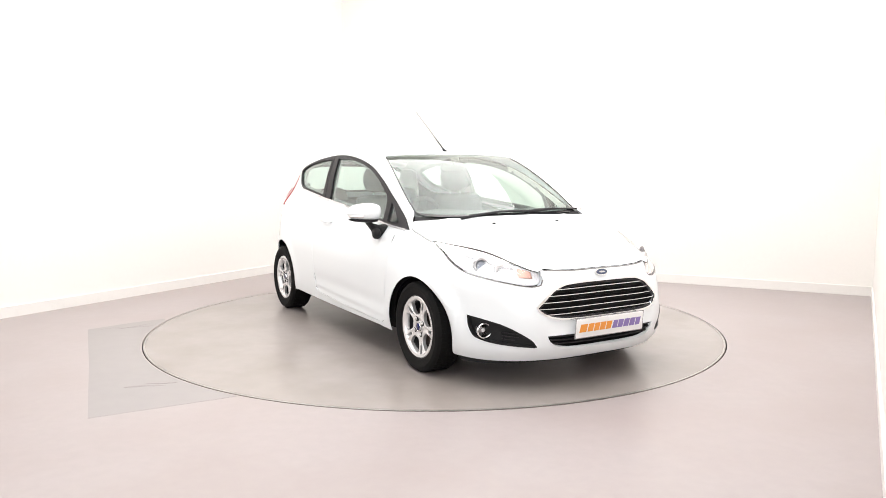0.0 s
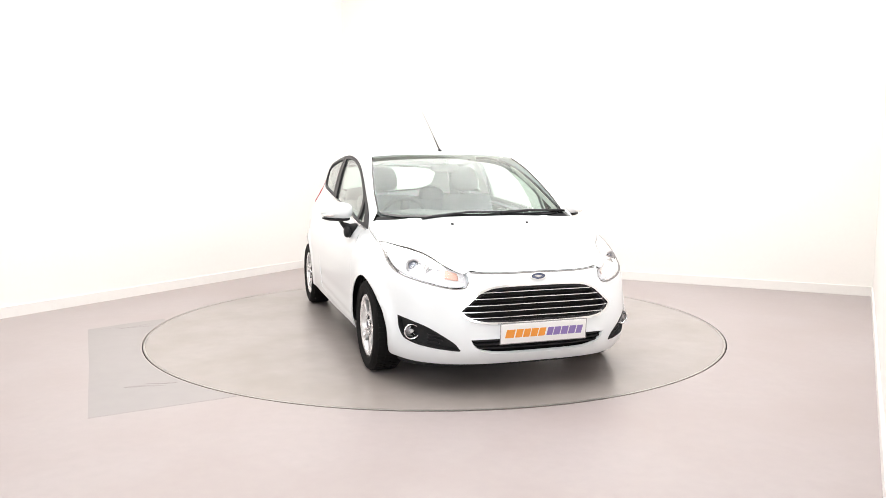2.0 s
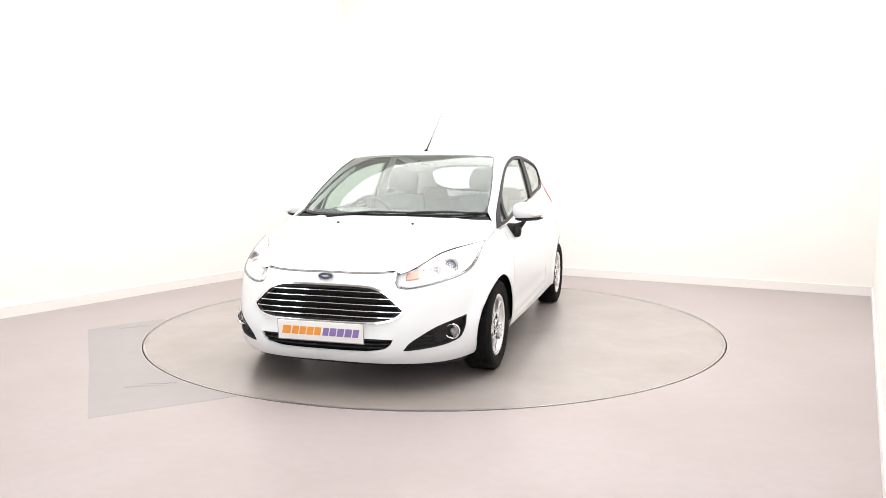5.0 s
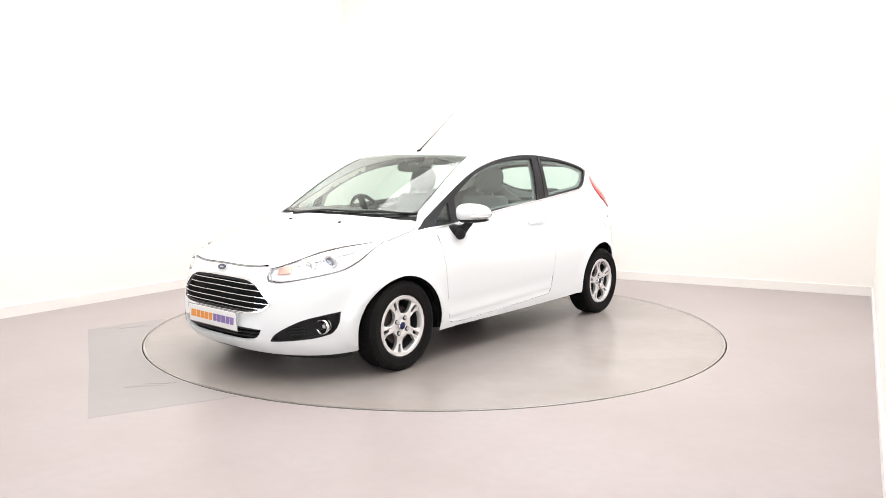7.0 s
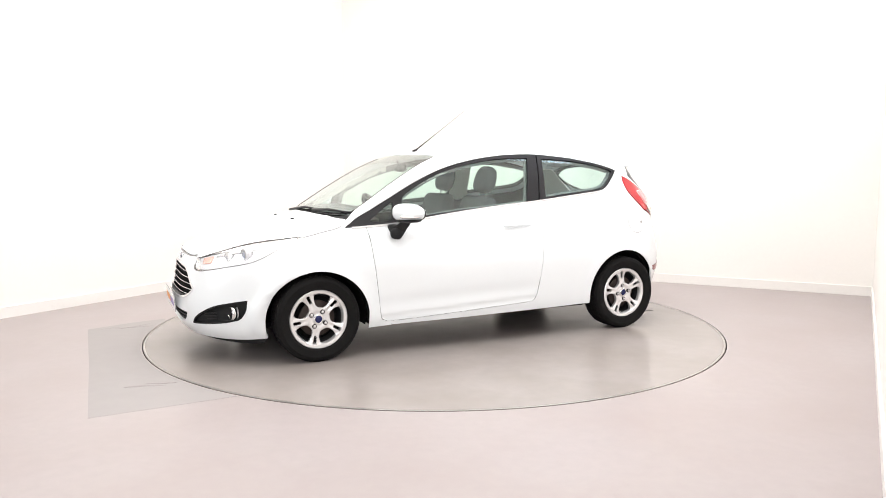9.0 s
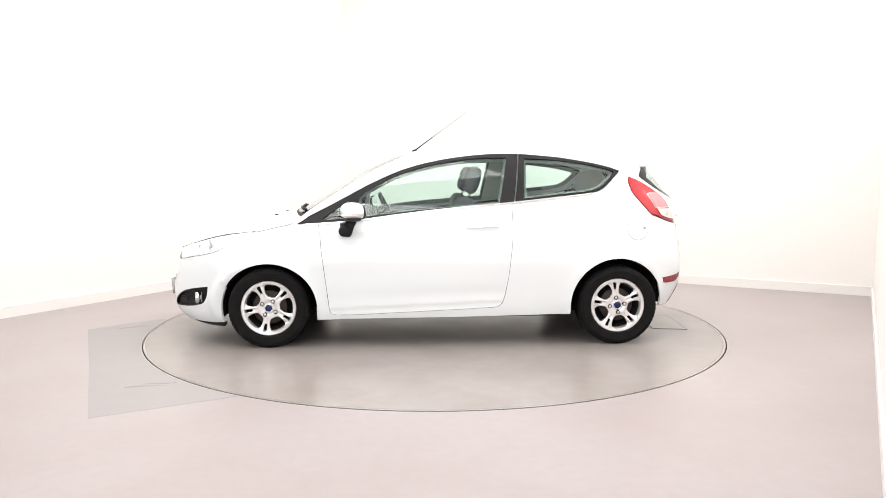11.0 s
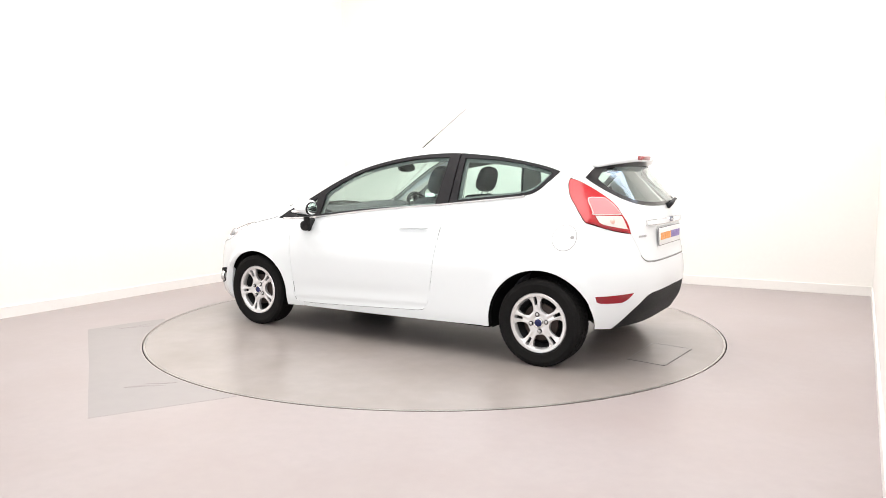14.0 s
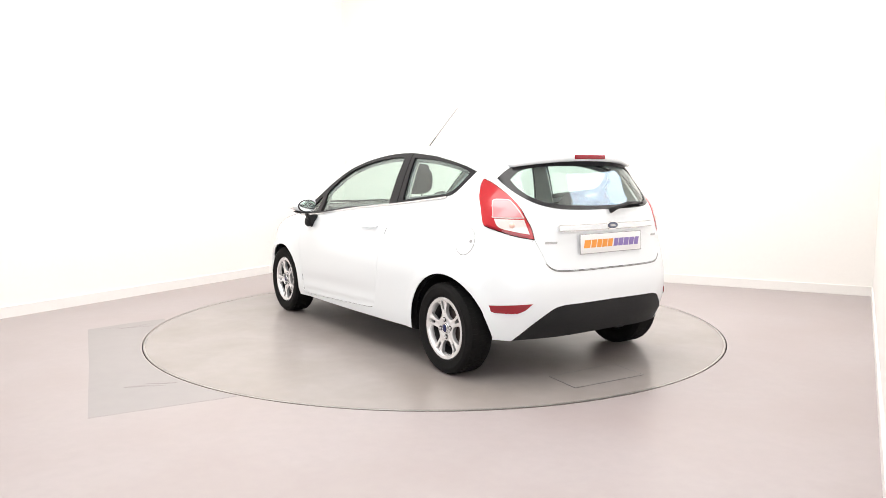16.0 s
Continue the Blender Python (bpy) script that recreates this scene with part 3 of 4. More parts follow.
pane = panel("rear_window", ring, rw, REARGLASS, "tinted rear window", parent=gate, lift=-.004, thick=.004)
pane.visible_shadow = False
panel("window_border", ring, rw, PRINT, "black printed border of the rear window", parent=gate, holes=(across(RW2),), lift=.0025, thick=.003)
o = across(joined(run((UR, .932), (-2.0, .931)), run((-2.0, .931), (-1.975, .928), (-1.975, .895), (-2.0, .893)), run((-2.0, .893), (UR, .893))))
panel("garnish", ring, o, BRIGHT, "bright garnish strip above the plate", parent=gate, lift=.014, thick=.016)
panel("garnish_face", ring, inset(o, .006), PAINT, "white garnish face", parent=gate, lift=.018, thick=.008)
for u0, u1, z in ((-1.905, -1.985, .830), (2 * UR + 1.985, 2 * UR + 1.905, .838)):
    panel("badge", ring, joined(run((u0, z - .006), (u1, z - .006)), run((u1, z - .006), (u1, z + .006)), run((u1, z + .006), (u0, z + .006))), LAMPGREY, "small grey badge bar", parent=gate, lift=.003, thick=.003)


def oval(cx, cz, a, b, n=32):
    return np.array([(cx + a * math.cos(t), cz + b * math.sin(t)) for t in np.linspace(0, 2 * math.pi, n, endpoint=False)])


def emblem(u, z, a, b, parent, lift, face):
    e = panel("emblem", ring, oval(u, z, a, b), CHROME, "oval chrome-edged emblem", parent=parent, lift=lift, thick=.008, step=.02)
    panel("emblem_face", ring, oval(u, z, a * .84, b * .76), face, "oval emblem face", parent=e, lift=lift + .0015, thick=.004, step=.02)
    panel("emblem_mark", ring, joined(run((u - a * .5, z - b * .12), (u - a * .1, z + b * .2), (u + a * .5, z + b * .1)), run((u + a * .5, z + b * .1), (u + a * .1, z - b * .25), (u - a * .5, z - b * .12))), BRIGHT, parent=e, lift=lift + .0028, thick=.003, step=.02)


emblem(UR, .917, .056, .023, gate, .022, BADGE_PALE)


def number_plate(x, z, w, h, tilt, facing, parent):
    """White plate with slanted colour bars in place of its lettering."""
    m = Matrix.Translation((x, 0, z)) @ Matrix.Rotation(facing, 4, "Z") @ Matrix.Rotation(tilt, 4, "Y")
    bm = bmesh.new()
    box(bm, (-.008, -w / 2, -h / 2), (0, w / 2, h / 2), .003)
    bm.transform(m)
    plate = part("number_plate", bm, PLATE, parent, "white number plate with orange and purple bars")
    bm = bmesh.new()
    for lo, hi in (((-.006, -w / 2 - .004, -h / 2 - .004), (-.002, w / 2 + .004, -h / 2 + .001)), ((-.006, -w / 2 - .004, h / 2 - .001), (-.002, w / 2 + .004, h / 2 + .004)),
                   ((-.006, -w / 2 - .004, -h / 2), (-.002, -w / 2 + .001, h / 2)), ((-.006, w / 2 - .001, -h / 2), (-.002, w / 2 + .004, h / 2))):
        box(bm, lo, hi)
    bm.transform(m)
    part("plate_edge", bm, LAMPGREY, plate, "grey plate edge", False)
    # bars, read from the plate's own left
    x0, gw, gh, sl = -w * .455, w * .0925, h * .21, h * .10
    pos = x0
    for i, k in enumerate((1.25, .98, .92, .98, .95, .85, .95, .98, .98, .85)):
        bw = gw * k
        if i == 5:
            pos += .006
        bm = bmesh.new()
        quad = [(pos, -gh), (pos + bw * .86, -gh), (pos + bw * .86 + sl, gh), (pos + sl, gh)]
        f = [bm.verts.new((.0012, a, b)) for a, b in quad]
        g = [bm.verts.new((-.002, a, b)) for a, b in quad]
        bm.faces.new(f), bm.faces.new(g[::-1])
        for a in range(4):
            bm.faces.new((f[a], f[(a + 1) % 4], g[(a + 1) % 4], g[a]))
        bm.transform(m)
        part("bar", bm, ORANGE if i < 5 else PURPLE, plate, "", False)
        pos += bw
    return plate


number_plate(-1.845, .815, .52, .111, radians(-3), math.pi, gate)

# roof spoiler with the high brake light
bm = bmesh.new()
prof = [(-1.40, 1.368), (-1.50, 1.363), (-1.60, 1.354), (-1.645, 1.346), (-1.652, 1.339), (-1.650, 1.308), (-1.640, 1.302), (-1.57, 1.306), (-1.50, 1.314)]
ys = np.linspace(-.505, .505, 27)
rows_ = []
for y in ys:
    k = (abs(y) / .5) ** 3
    rows_.append([bm.verts.new((x + .13 * k * (1 if x < -1.45 else 0.3), y, z - (.058 if z > 1.325 else .036) * (abs(y) / .5) ** 2.4)) for x, z in prof])
for a, b in zip(rows_, rows_[1:]):
    for i in range(len(prof)):
        j = (i + 1) % len(prof)
        bm.faces.new((a[i], a[j], b[j], b[i]))
bm.faces.new(rows_[0]), bm.faces.new(rows_[-1][::-1])
spoiler = part("spoiler", bm, PAINT, gate, "white roof spoiler")
bm = bmesh.new()
box(bm, (-1.657, -.130, 1.314), (-1.60, .130, 1.342), .006)
part("brake_light", bm, DEEPRED, spoiler, "dark red high brake light")


def tube(pts, radii, mat, name, parent, label="", seg=10):
    """A round rod along points."""
    bm = bmesh.new()
    rings = []
    pts = [Vector(p) for p in pts]
    for i, p in enumerate(pts):
        d = (pts[min(i + 1, len(pts) - 1)] - pts[max(i - 1, 0)]).normalized()
        q = d.to_track_quat("Z", "Y").to_matrix()
        r = radii[i] if isinstance(radii, (list, tuple)) else radii
        rings.append([bm.verts.new(p + q @ Vector((r * math.cos(2 * math.pi * k / seg), r * math.sin(2 * math.pi * k / seg), 0))) for k in range(seg)])
    for a, b in zip(rings, rings[1:]):
        for k in range(seg):
            bm.faces.new((a[k], a[(k + 1) % seg], b[(k + 1) % seg], b[k]))
    bm.faces.new(rings[0][::-1]), bm.faces.new(rings[-1])
    return part(name, bm, mat, parent, label)


# rear wiper
pivot = ring(UR, 1.005) + np.array((-.012, 0, 0))
tip = ring(UR - .38, 1.045) + np.array((-.022, 0, 0))
w = tube([pivot, pivot + (tip - pivot) * .12 + (-.015, 0, .012), pivot + (tip - pivot) * .5 + (-.018, 0, .022), tip], [.018, .014, .010, .006], BLACK, "rear_wiper", gate, "black rear wiper arm")
tube([pivot + (tip - pivot) * .2 + (.0, 0, .002), pivot + (tip - pivot) * .6 + (-.004, 0, .012), tip + (0, -.01, -.004)], .007, DARK, "wiper_blade", w, "black wiper blade")

# rear bumper
BL = run((-1.762, .254), (-1.865, .366), (-1.962, .446), (-2.02, .466), (-2.1, .472), (UR, .476))
half = joined(HATCH_LOW - (0, .003), BUMPER_SEAM_R[::-1][1:], rear_low[::-1] if rear_low[0, 1] < rear_low[-1, 1] else rear_low, run((float(u_at(-1.584, .262)), .258), (-1.762, .254)), BL[1:])
bumper = panel("rear_bumper", ring, across(half), PAINT, "white rear bumper", gap=-.0016, thick=.012, shape=lambda q: FLARE_R(q) + FLARE_R(np.stack([2 * UR - q[:, 0], q[:, 1]], 1)))
low_half = joined(BL[::-1], run((-1.764, .250), (-1.82, .256), (-1.95, .262), (UR, .268)))
panel("bumper_insert", ring, across(low_half), SATIN, "black textured lower bumper insert", parent=bumper, gap=.001, lift=-.004, thick=.02,
      shape=lambda q: .008 * np.exp(-((q[:, 1] - .36) / .05) ** 2))
for mirror in SIDES:
    o = joined(run((-1.575, .466), (-1.66, .470), (-1.845, .484)), run((-1.845, .484), (-1.805, .448), (-1.765, .427)), run((-1.765, .427), (-1.70, .424), (-1.63, .424)), run((-1.63, .424), (-1.60, .436), (-1.575, .466)))
    panel("reflector", ring, o, DEEPRED, "red rear reflector", mirror, bumper, lift=.004, thick=.006, step=.02)

# front bumper, grilles, fog lamps
GR = joined(run((UF, .610), (2.45, .609), (2.335, .604), (2.28, .592), (2.225, .568), (2.165, .520), (2.118, .482)), run((2.118, .482), (2.128, .462), (2.174, .432), (2.24, .417), (2.32, .412), (UF, .411)))
LG = joined(run((UF, .330), (2.30, .326), (2.165, .321)), run((2.165, .321), (2.185, .285), (2.227, .257), (2.30, .240), (2.40, .236), (UF, .235)))
FOG = joined(run((2.108, .259), (2.062, .306), (1.926, .375), (1.80, .405), (1.690, .421)), run((1.690, .421), (1.694, .36), (1.722, .312), (1.75, .293)), run((1.75, .293), (1.832, .276), (1.95, .264), (2.09, .255), (2.108, .259)))
fog_b = FOG * (-1, 1) + (2 * UF, 0)
EF = np.stack([np.linspace(2.17, UF, 14), edge(np.linspace(2.17, UF, 14)) - .004], 1)
half = joined(EF[::-1], between(LAMP_LOW, 2.178, 1.699), BUMPER_SEAM_F[1:], front_low[::-1] if front_low[0, 1] < front_low[-1, 1] else front_low,
              run((u_at(1.572, .2), .190), (1.62, .170), (1.80, .160), (2.17, .170), (2.4, .175), (UF, .177)))
fbumper = panel("front_bumper", ring, across(half), PAINT, "white front bumper", gap=-.0016, holes=(across(GR), across(LG), FOG, fog_b), thick=.02,
                shape=lambda q: -.010 * np.exp(-((q[:, 1] - .372) / .03) ** 2) * (np.abs(q[:, 0] - UF) < .42) + .008 * np.exp(-((q[:, 1] - .205) / .03) ** 2) + FLARE_F(q) + FLARE_F(np.stack([2 * UF - q[:, 0], q[:, 1]], 1)))
back = lambda name, o, mat, label, d: panel(name, ring, inset(o, -.012), mat, label, parent=fbumper, lift=-d, thick=.006, step=.04)
grille = back("grille", across(GR), DARK, "dark upper grille opening", .05)
back("lower_grille", across(LG), DARK, "dark lower grille opening", .045)
panel("grille_surround", ring, inset(across(GR), -.006), CHROME, "slim chrome grille surround", parent=grille, holes=(inset(across(GR), .005),), lift=.005, thick=.03)
panel("grille_liner", ring, inset(across(GR), .004), BLACK, "black grille inner frame", parent=grille, holes=(inset(across(GR), .016),), lift=-.006, thick=.04)


def slat(z, h, lift, outline, mat, name, parent, bow=0.0, label=""):
    """A cross bar cut off where the opening ends."""
    us = np.linspace(outline[:, 0].min(), outline[:, 0].max(), 240)
    ok = inside(outline, np.stack([us, np.full(240, z)], 1))
    u0, u1 = us[ok][0], us[ok][-1]
    l = np.linspace(u0 - .004, u1 + .004, 30)
    c = z + bow * ((l - UF) / .4) ** 2
    o = joined(np.stack([l, c - h / 2], 1), np.stack([l, c + h / 2], 1)[::-1])
    panel(name, ring, o, mat, label, parent=parent, lift=lift, thick=.016, step=.03)


for z in (.580, .547, .512, .478, .446):
    slat(z, .0038, -.004, across(GR), CHROME, "grille_bar", grille, -.006, "thin chrome-edged grille bar")
    slat(z - .010, .012, -.012, across(GR), DARK, "grille_slat", grille, -.006)
fog_spots = []
mount_u = np.linspace(2.145, 2.26, 8)
for mirror in SIDES:
    panel("lamp_mount", ring, joined(np.stack([mount_u, np.full(8, .59)], 1), np.stack([mount_u, edge(mount_u) - .003], 1)[::-1]), PAINT, "white panel behind the lamp's tip", mirror, fbumper, lift=-.022, thick=.004)
for z in (.312, .290, .268):
    slat(z, .008, -.012, across(LG), BLACK, "lower_slat", fbumper)
for mirror in SIDES:
    fp = panel("fog_bezel", ring, inset(FOG, -.004), SATIN, "black fog lamp surround", mirror, fbumper, lift=-.018, thick=.006, step=.03,
               shape=lambda q: -.014 * np.exp(-(((q[:, 0] - 1.84) / .14) ** 2 + ((q[:, 1] - .33) / .05) ** 2)))
    panel("bezel_lip", ring, inset(FOG, -.001), SATIN, "", mirror, fp, holes=(inset(FOG, .008),), lift=.002, thick=.03)
    for k, z in enumerate((.300, .318, .336)):
        panel("bezel_rib", ring, joined(run((1.90, z), (1.98 + .02 * k, z - .008)), run((1.98 + .02 * k, z - .014), (1.90, z - .006))), BLACK, "", mirror, fp, lift=-.012, thick=.008)
    fs = -1 if mirror else 1
    fog_spots.append((fp, fs))
emblem(UF, .652, .050, .020, fbumper, .010, BADGE_PALE)
number_plate(2.082, .356, .520, .110, radians(4), 0.0, fbumper)
bm = sheet(ring, across(joined(run((UF, .185), (2.17, .178), (1.80, .170), (1.63, .178)), run((1.63, .178), (1.65, .125), (1.80, .12), (2.0, .130), (2.2, .140), (UF, .14)))), lift=-.016, thick=.02, step=.05)
part("front_lip", bm, SATIN, fbumper, "black lower air dam")


# dark joints where bonnet and tailgate close
def seam(line, wide, parent, mirror=False, lift=.0012, name="seam"):
    panel(name, ring, joined(line, (line - (0, wide))[::-1]), JOINT, "thin dark closing seam", mirror, parent, lift=lift, thick=.002, step=.03)


nose_half = np.stack([np.linspace(UF, 2.19, 14), edge(np.linspace(UF, 2.19, 14)) - .004], 1)
for mirror in SIDES:
    seam(nose_half, .0045, fbumper, mirror)
    seam(EDGE_FWD[1:] - (0, .006), .0035, car, mirror, .0016, "bonnet_seam")
    seam(HATCH_LOW[:34] - (0, .003), .005, bumper, mirror, .002)


# headlights: clear cover over a bright bowl
LT = np.concatenate([[0], np.cumsum(np.hypot(*np.diff(ring(LAMP_LOW[:, 0], LAMP_LOW[:, 1])[:, :2], axis=0).T))])
LT /= LT[-1]
TT = np.concatenate([[0], np.cumsum(np.hypot(*np.diff(LAMP_TOP, axis=0).T))])
TT /= TT[-1]
RAIL_T = np.linspace(0, 1, 81)
_low = np.stack([np.interp(RAIL_T, LT, LAMP_LOW[:, 0]), np.interp(RAIL_T, LT, LAMP_LOW[:, 1])], 1)
_up = np.stack([np.interp(RAIL_T, TT, LAMP_TOP[:, 0]), np.interp(RAIL_T, TT, LAMP_TOP[:, 1])], 1)
RAIL_LO, RAIL_HI = ring(_low[:, 0], _low[:, 1]), deck(_up[:, 0], _up[:, 1])
_eu = np.minimum(_low[:, 0], 2.165)
_rim = ring(_eu, edge(_eu))
_mid = (RAIL_LO + RAIL_HI) / 2
RAIL_C = 2 * (_mid + (_rim - _mid) * .36) - _mid


def lamp_point(t, v, mirror, sink=0.0):
    """On the lamp's cover: t from its inner to its outer end, v from bottom to top."""
    lo, c, hi = (np.array([np.interp(t, RAIL_T, r[:, k]) for k in range(3)]) for r in (RAIL_LO, RAIL_C, RAIL_HI))
    p = lo * (1 - v) ** 2 + c * 2 * v * (1 - v) + hi * v * v
    c = np.array((1.45, .42, .62))
    p = p + (c - p) / np.linalg.norm(c - p) * sink
    return Vector(p * (1, -1 if mirror else 1, 1))



def lamp_sheet(t0, t1, v0, v1, sink, mirror, nt=36, nv=9, thick=.004):
    bm = bmesh.new()
    g = [[[bm.verts.new(lamp_point(t0 + (t1 - t0) * i / nt, v0 + (v1 - v0) * j / nv, mirror, sink + d)) for j in range(nv + 1)] for i in range(nt + 1)] for d in (0, thick)]
    for i in range(nt):
        for j in range(nv):
            for s in g:
                bm.faces.new((s[i][j], s[i + 1][j], s[i + 1][j + 1], s[i][j + 1]))
    for i in range(nt):
        for j in (0, nv):
            bm.faces.new((g[0][i][j], g[0][i + 1][j], g[1][i + 1][j], g[1][i][j]))
    for j in range(nv):
        for i in (0, nt):
            bm.faces.new((g[0][i][j], g[0][i][j + 1], g[1][i][j + 1], g[1][i][j]))
    bmesh.ops.remove_doubles(bm, verts=bm.verts, dist=.0004)
    return bm


def disc_at(center, axis, r, depth, mat, name, parent, label="", seg=24, inner=0.0):
    """A short round body facing along axis, hollow where inner is set."""
    bm = bmesh.new()
    q = Vector(axis).to_track_quat("Z", "Y").to_matrix().to_4x4()
    if inner:
        prof = [(inner, -depth / 2), (r, -depth / 2), (r, depth / 2), (inner, depth / 2)]
    else:
        prof = [(0.0005, -depth / 2), (r, -depth / 2), (r, depth * .2), (r * .8, depth * .42), (r * .4, depth * .5), (0.0005, depth * .52)]
    rr = [[bm.verts.new((a * math.cos(2 * math.pi * k / seg), a * math.sin(2 * math.pi * k / seg), b)) for a, b in prof] for k in range(seg)]
    for k in range(seg):
        n = len(prof)
        for i in range(n if inner else n - 1):
            bm.faces.new((rr[k][i], rr[(k + 1) % seg][i], rr[(k + 1) % seg][(i + 1) % n], rr[k][(i + 1) % n]))
    bmesh.ops.remove_doubles(bm, verts=bm.verts, dist=.0008)
    bm.transform(Matrix.Translation(center) @ q)
    return part(name, bm, mat, parent, label)


for mirror in SIDES:
    s = -1 if mirror else 1
    hl = part("headlight", lamp_sheet(.0, 1, 0, 1, .022, mirror), REFLECTOR, car, "swept-back clear headlight with bright reflector")
    cov = part("lamp_cover", lamp_sheet(0, 1, 0, 1, .002, mirror), LENS, hl, "clear lamp cover")
    cov.visible_shadow = False
    for v0, v1 in ((-.006, .014), (.988, 1.0)):
        part("lamp_gasket", lamp_sheet(0, 1, v0, v1, -.0012, mirror, 40, 2, .006), JOINT, hl, "thin dark lamp edge")
    part("indicator_lens", lamp_sheet(.07, .18, .30, .75, .015, mirror, 8, 6), PALEAMBER, hl, "pale orange indicator lens")
    part("lamp_bezel", lamp_sheet(.22, .80, .62, .72, .010, mirror, 20, 3, .010), BRIGHT, hl, "bright brow inside the lamp")
    c = lamp_point(.50, .42, mirror, .034)
    ax = Vector((.9, .3 * s, .1))
    disc_at(c, ax, .047, .05, LAMPGREY, "projector_ring", hl, "grey projector ring", inner=.032)
    disc_at(c, ax, .032, .045, PROJECTOR, "projector_lens", hl, "round projector lens")
    c = lamp_point(.33, .46, mirror, .036)
    disc_at(c, ax, .036, .04, BRIGHT, "bulb_bowl", hl, "bright bulb bowl", inner=.012)
    disc_at(c, ax, .012, .04, LAMPGREY, "lamp_bulb", hl, "small bulb")


for fp, fs in fog_spots:
    c, ax = Vector((1.758, fs * .676, .338)), Vector((1, .16 * fs, 0))
    fr = disc_at(c + ax * .012, ax, .045, .03, CHROME, "fog_ring", fp, "bright fog lamp ring", 32, .038)
    disc_at(c - ax * .012, ax, .040, .008, LAMPGREY, "fog_bowl", fr, "grey lamp bowl", 28)
    disc_at(c + ax * .010, ax, .0385, .004, LENS, "fog_lens", fr, "clear fog lamp lens", 28)
    bm = bmesh.new()
    bmesh.ops.create_uvsphere(bm, u_segments=16, v_segments=8, radius=.013, matrix=Matrix.Translation(c))
    part("fog_bulb_shield", bm, REFLECTOR, fr, "bright bulb shield")


# wheels
def wheel_mesh(kind):
    bm = bmesh.new()
    if kind == "tyre":
        prof = [(.192, -.075), (.205, -.088), (.250, -.096), (.270, -.088), (.2805, -.072), (.282, 0), (.2805, .072), (.270, .088), (.250, .096), (.205, .088), (.192, .075), (.185, 0)]
        seg = 72
    elif kind == "rim":
        prof = [(.196, .060), (.196, .077), (.190, .082), (.172, .079), (.166, .070), (.163, .045), (.150, -.06), (.160, -.07), (.180, -.05), (.186, 0)]
        seg = 60
    rr = [[bm.verts.new((a * math.cos(2 * math.pi * k / seg), b, a * math.sin(2 * math.pi * k / seg))) for a, b in prof] for k in range(seg)]
    n = len(prof)
    for k in range(seg):
        for i in range(n):
            f = bm.faces.new((rr[k][i], rr[(k + 1) % seg][i], rr[(k + 1) % seg][(i + 1) % n], rr[k][(i + 1) % n]))
    if kind == "tyre":
        # tread blocks and a raised shoulder bead
        for k in range(60):
            for y in (-.05, 0, .05):
                a = 2 * math.pi * (k + (.5 if y == 0 else 0)) / 60
                box(bm, (.277, y - .021, -.0105), (.2838, y + .021, .0105), 0, Matrix.Rotation(-a, 4, "Y"))
    return bm


def round_y(prof, seg=32):
    """A body turned about the wheel's axle."""
    bm = bmesh.new()
    rr = [[bm.verts.new((a * math.cos(2 * math.pi * k / seg), b, a * math.sin(2 * math.pi * k / seg))) for a, b in prof] for k in range(seg)]
    for k in range(seg):
        for i in range(len(prof) - 1):
            bm.faces.new((rr[k][i], rr[(k + 1) % seg][i], rr[(k + 1) % seg][i + 1], rr[k][i + 1]))
    bmesh.ops.remove_doubles(bm, verts=bm.verts, dist=.0005)
    return bm


def dish(a, b):
    """The outer face of the wheel, from its hub to its lip."""
    r = np.hypot(a, b)
    return np.stack([b, .066 + .012 * np.clip(r / .175, 0, 1) ** 2, a], -1)


def spoke_face(turn):
    """Five broad spokes, each slotted at its outer end, between five large openings."""
    def polar(line, ang):
        return np.array([(r * math.sin(f + ang), r * math.cos(f + ang)) for r, f in line])
    windows = []
    for k in range(5):
        a = turn + k * 2 * math.pi / 5
        half = [(.076, 0), (.077, 9), (.081, 15.5), (.092, 21), (.110, 23.5), (.130, 23.5), (.150, 22), (.162, 19.5), (.168, 15), (.170, 7)]
        line = [(r, radians(f)) for r, f in half] + [(.170, 0)] + [(r, -radians(f)) for r, f in half[:0:-1]]
        windows.append(polar(line, a + math.pi / 5))
        slot = [(.114, .006), (.117, .0095), (.140, .0100), (.160, .0125), (.167, .0110), (.170, .007)]
        line = [(r, w / r) for r, w in slot] + [(r, -w / r) for r, w in slot[::-1]]
        windows.append(polar(line, a))

    def ridges(q):
        r, f = np.hypot(q[:, 0], q[:, 1]), np.arctan2(q[:, 0], q[:, 1]) - turn
        off = np.abs((f + math.pi / 5) % (2 * math.pi / 5) - math.pi / 5) * r
        fade = np.clip((r - .070) / .02, 0, 1) * np.clip((.172 - r) / .01, 0, 1)
        return fade * (-.007 * np.exp(-(off / .010) ** 2) - .008 * np.clip((off - .018) / .012, 0, 1)) - .006 * np.exp(-((r - .040) / .009) ** 2)
    rim = polar([(.181, f) for f in np.linspace(0, 2 * math.pi, 90, endpoint=False)], 0)
    return sheet(dish, rim, holes=windows, step=.009, thick=.022, shape=ridges)


def edges_sharp(ob, angle=35):
    for poly in ob.data.polygons:
        poly.use_smooth = True
    ob.data.set_sharp_from_angle(angle=radians(angle))
    return ob


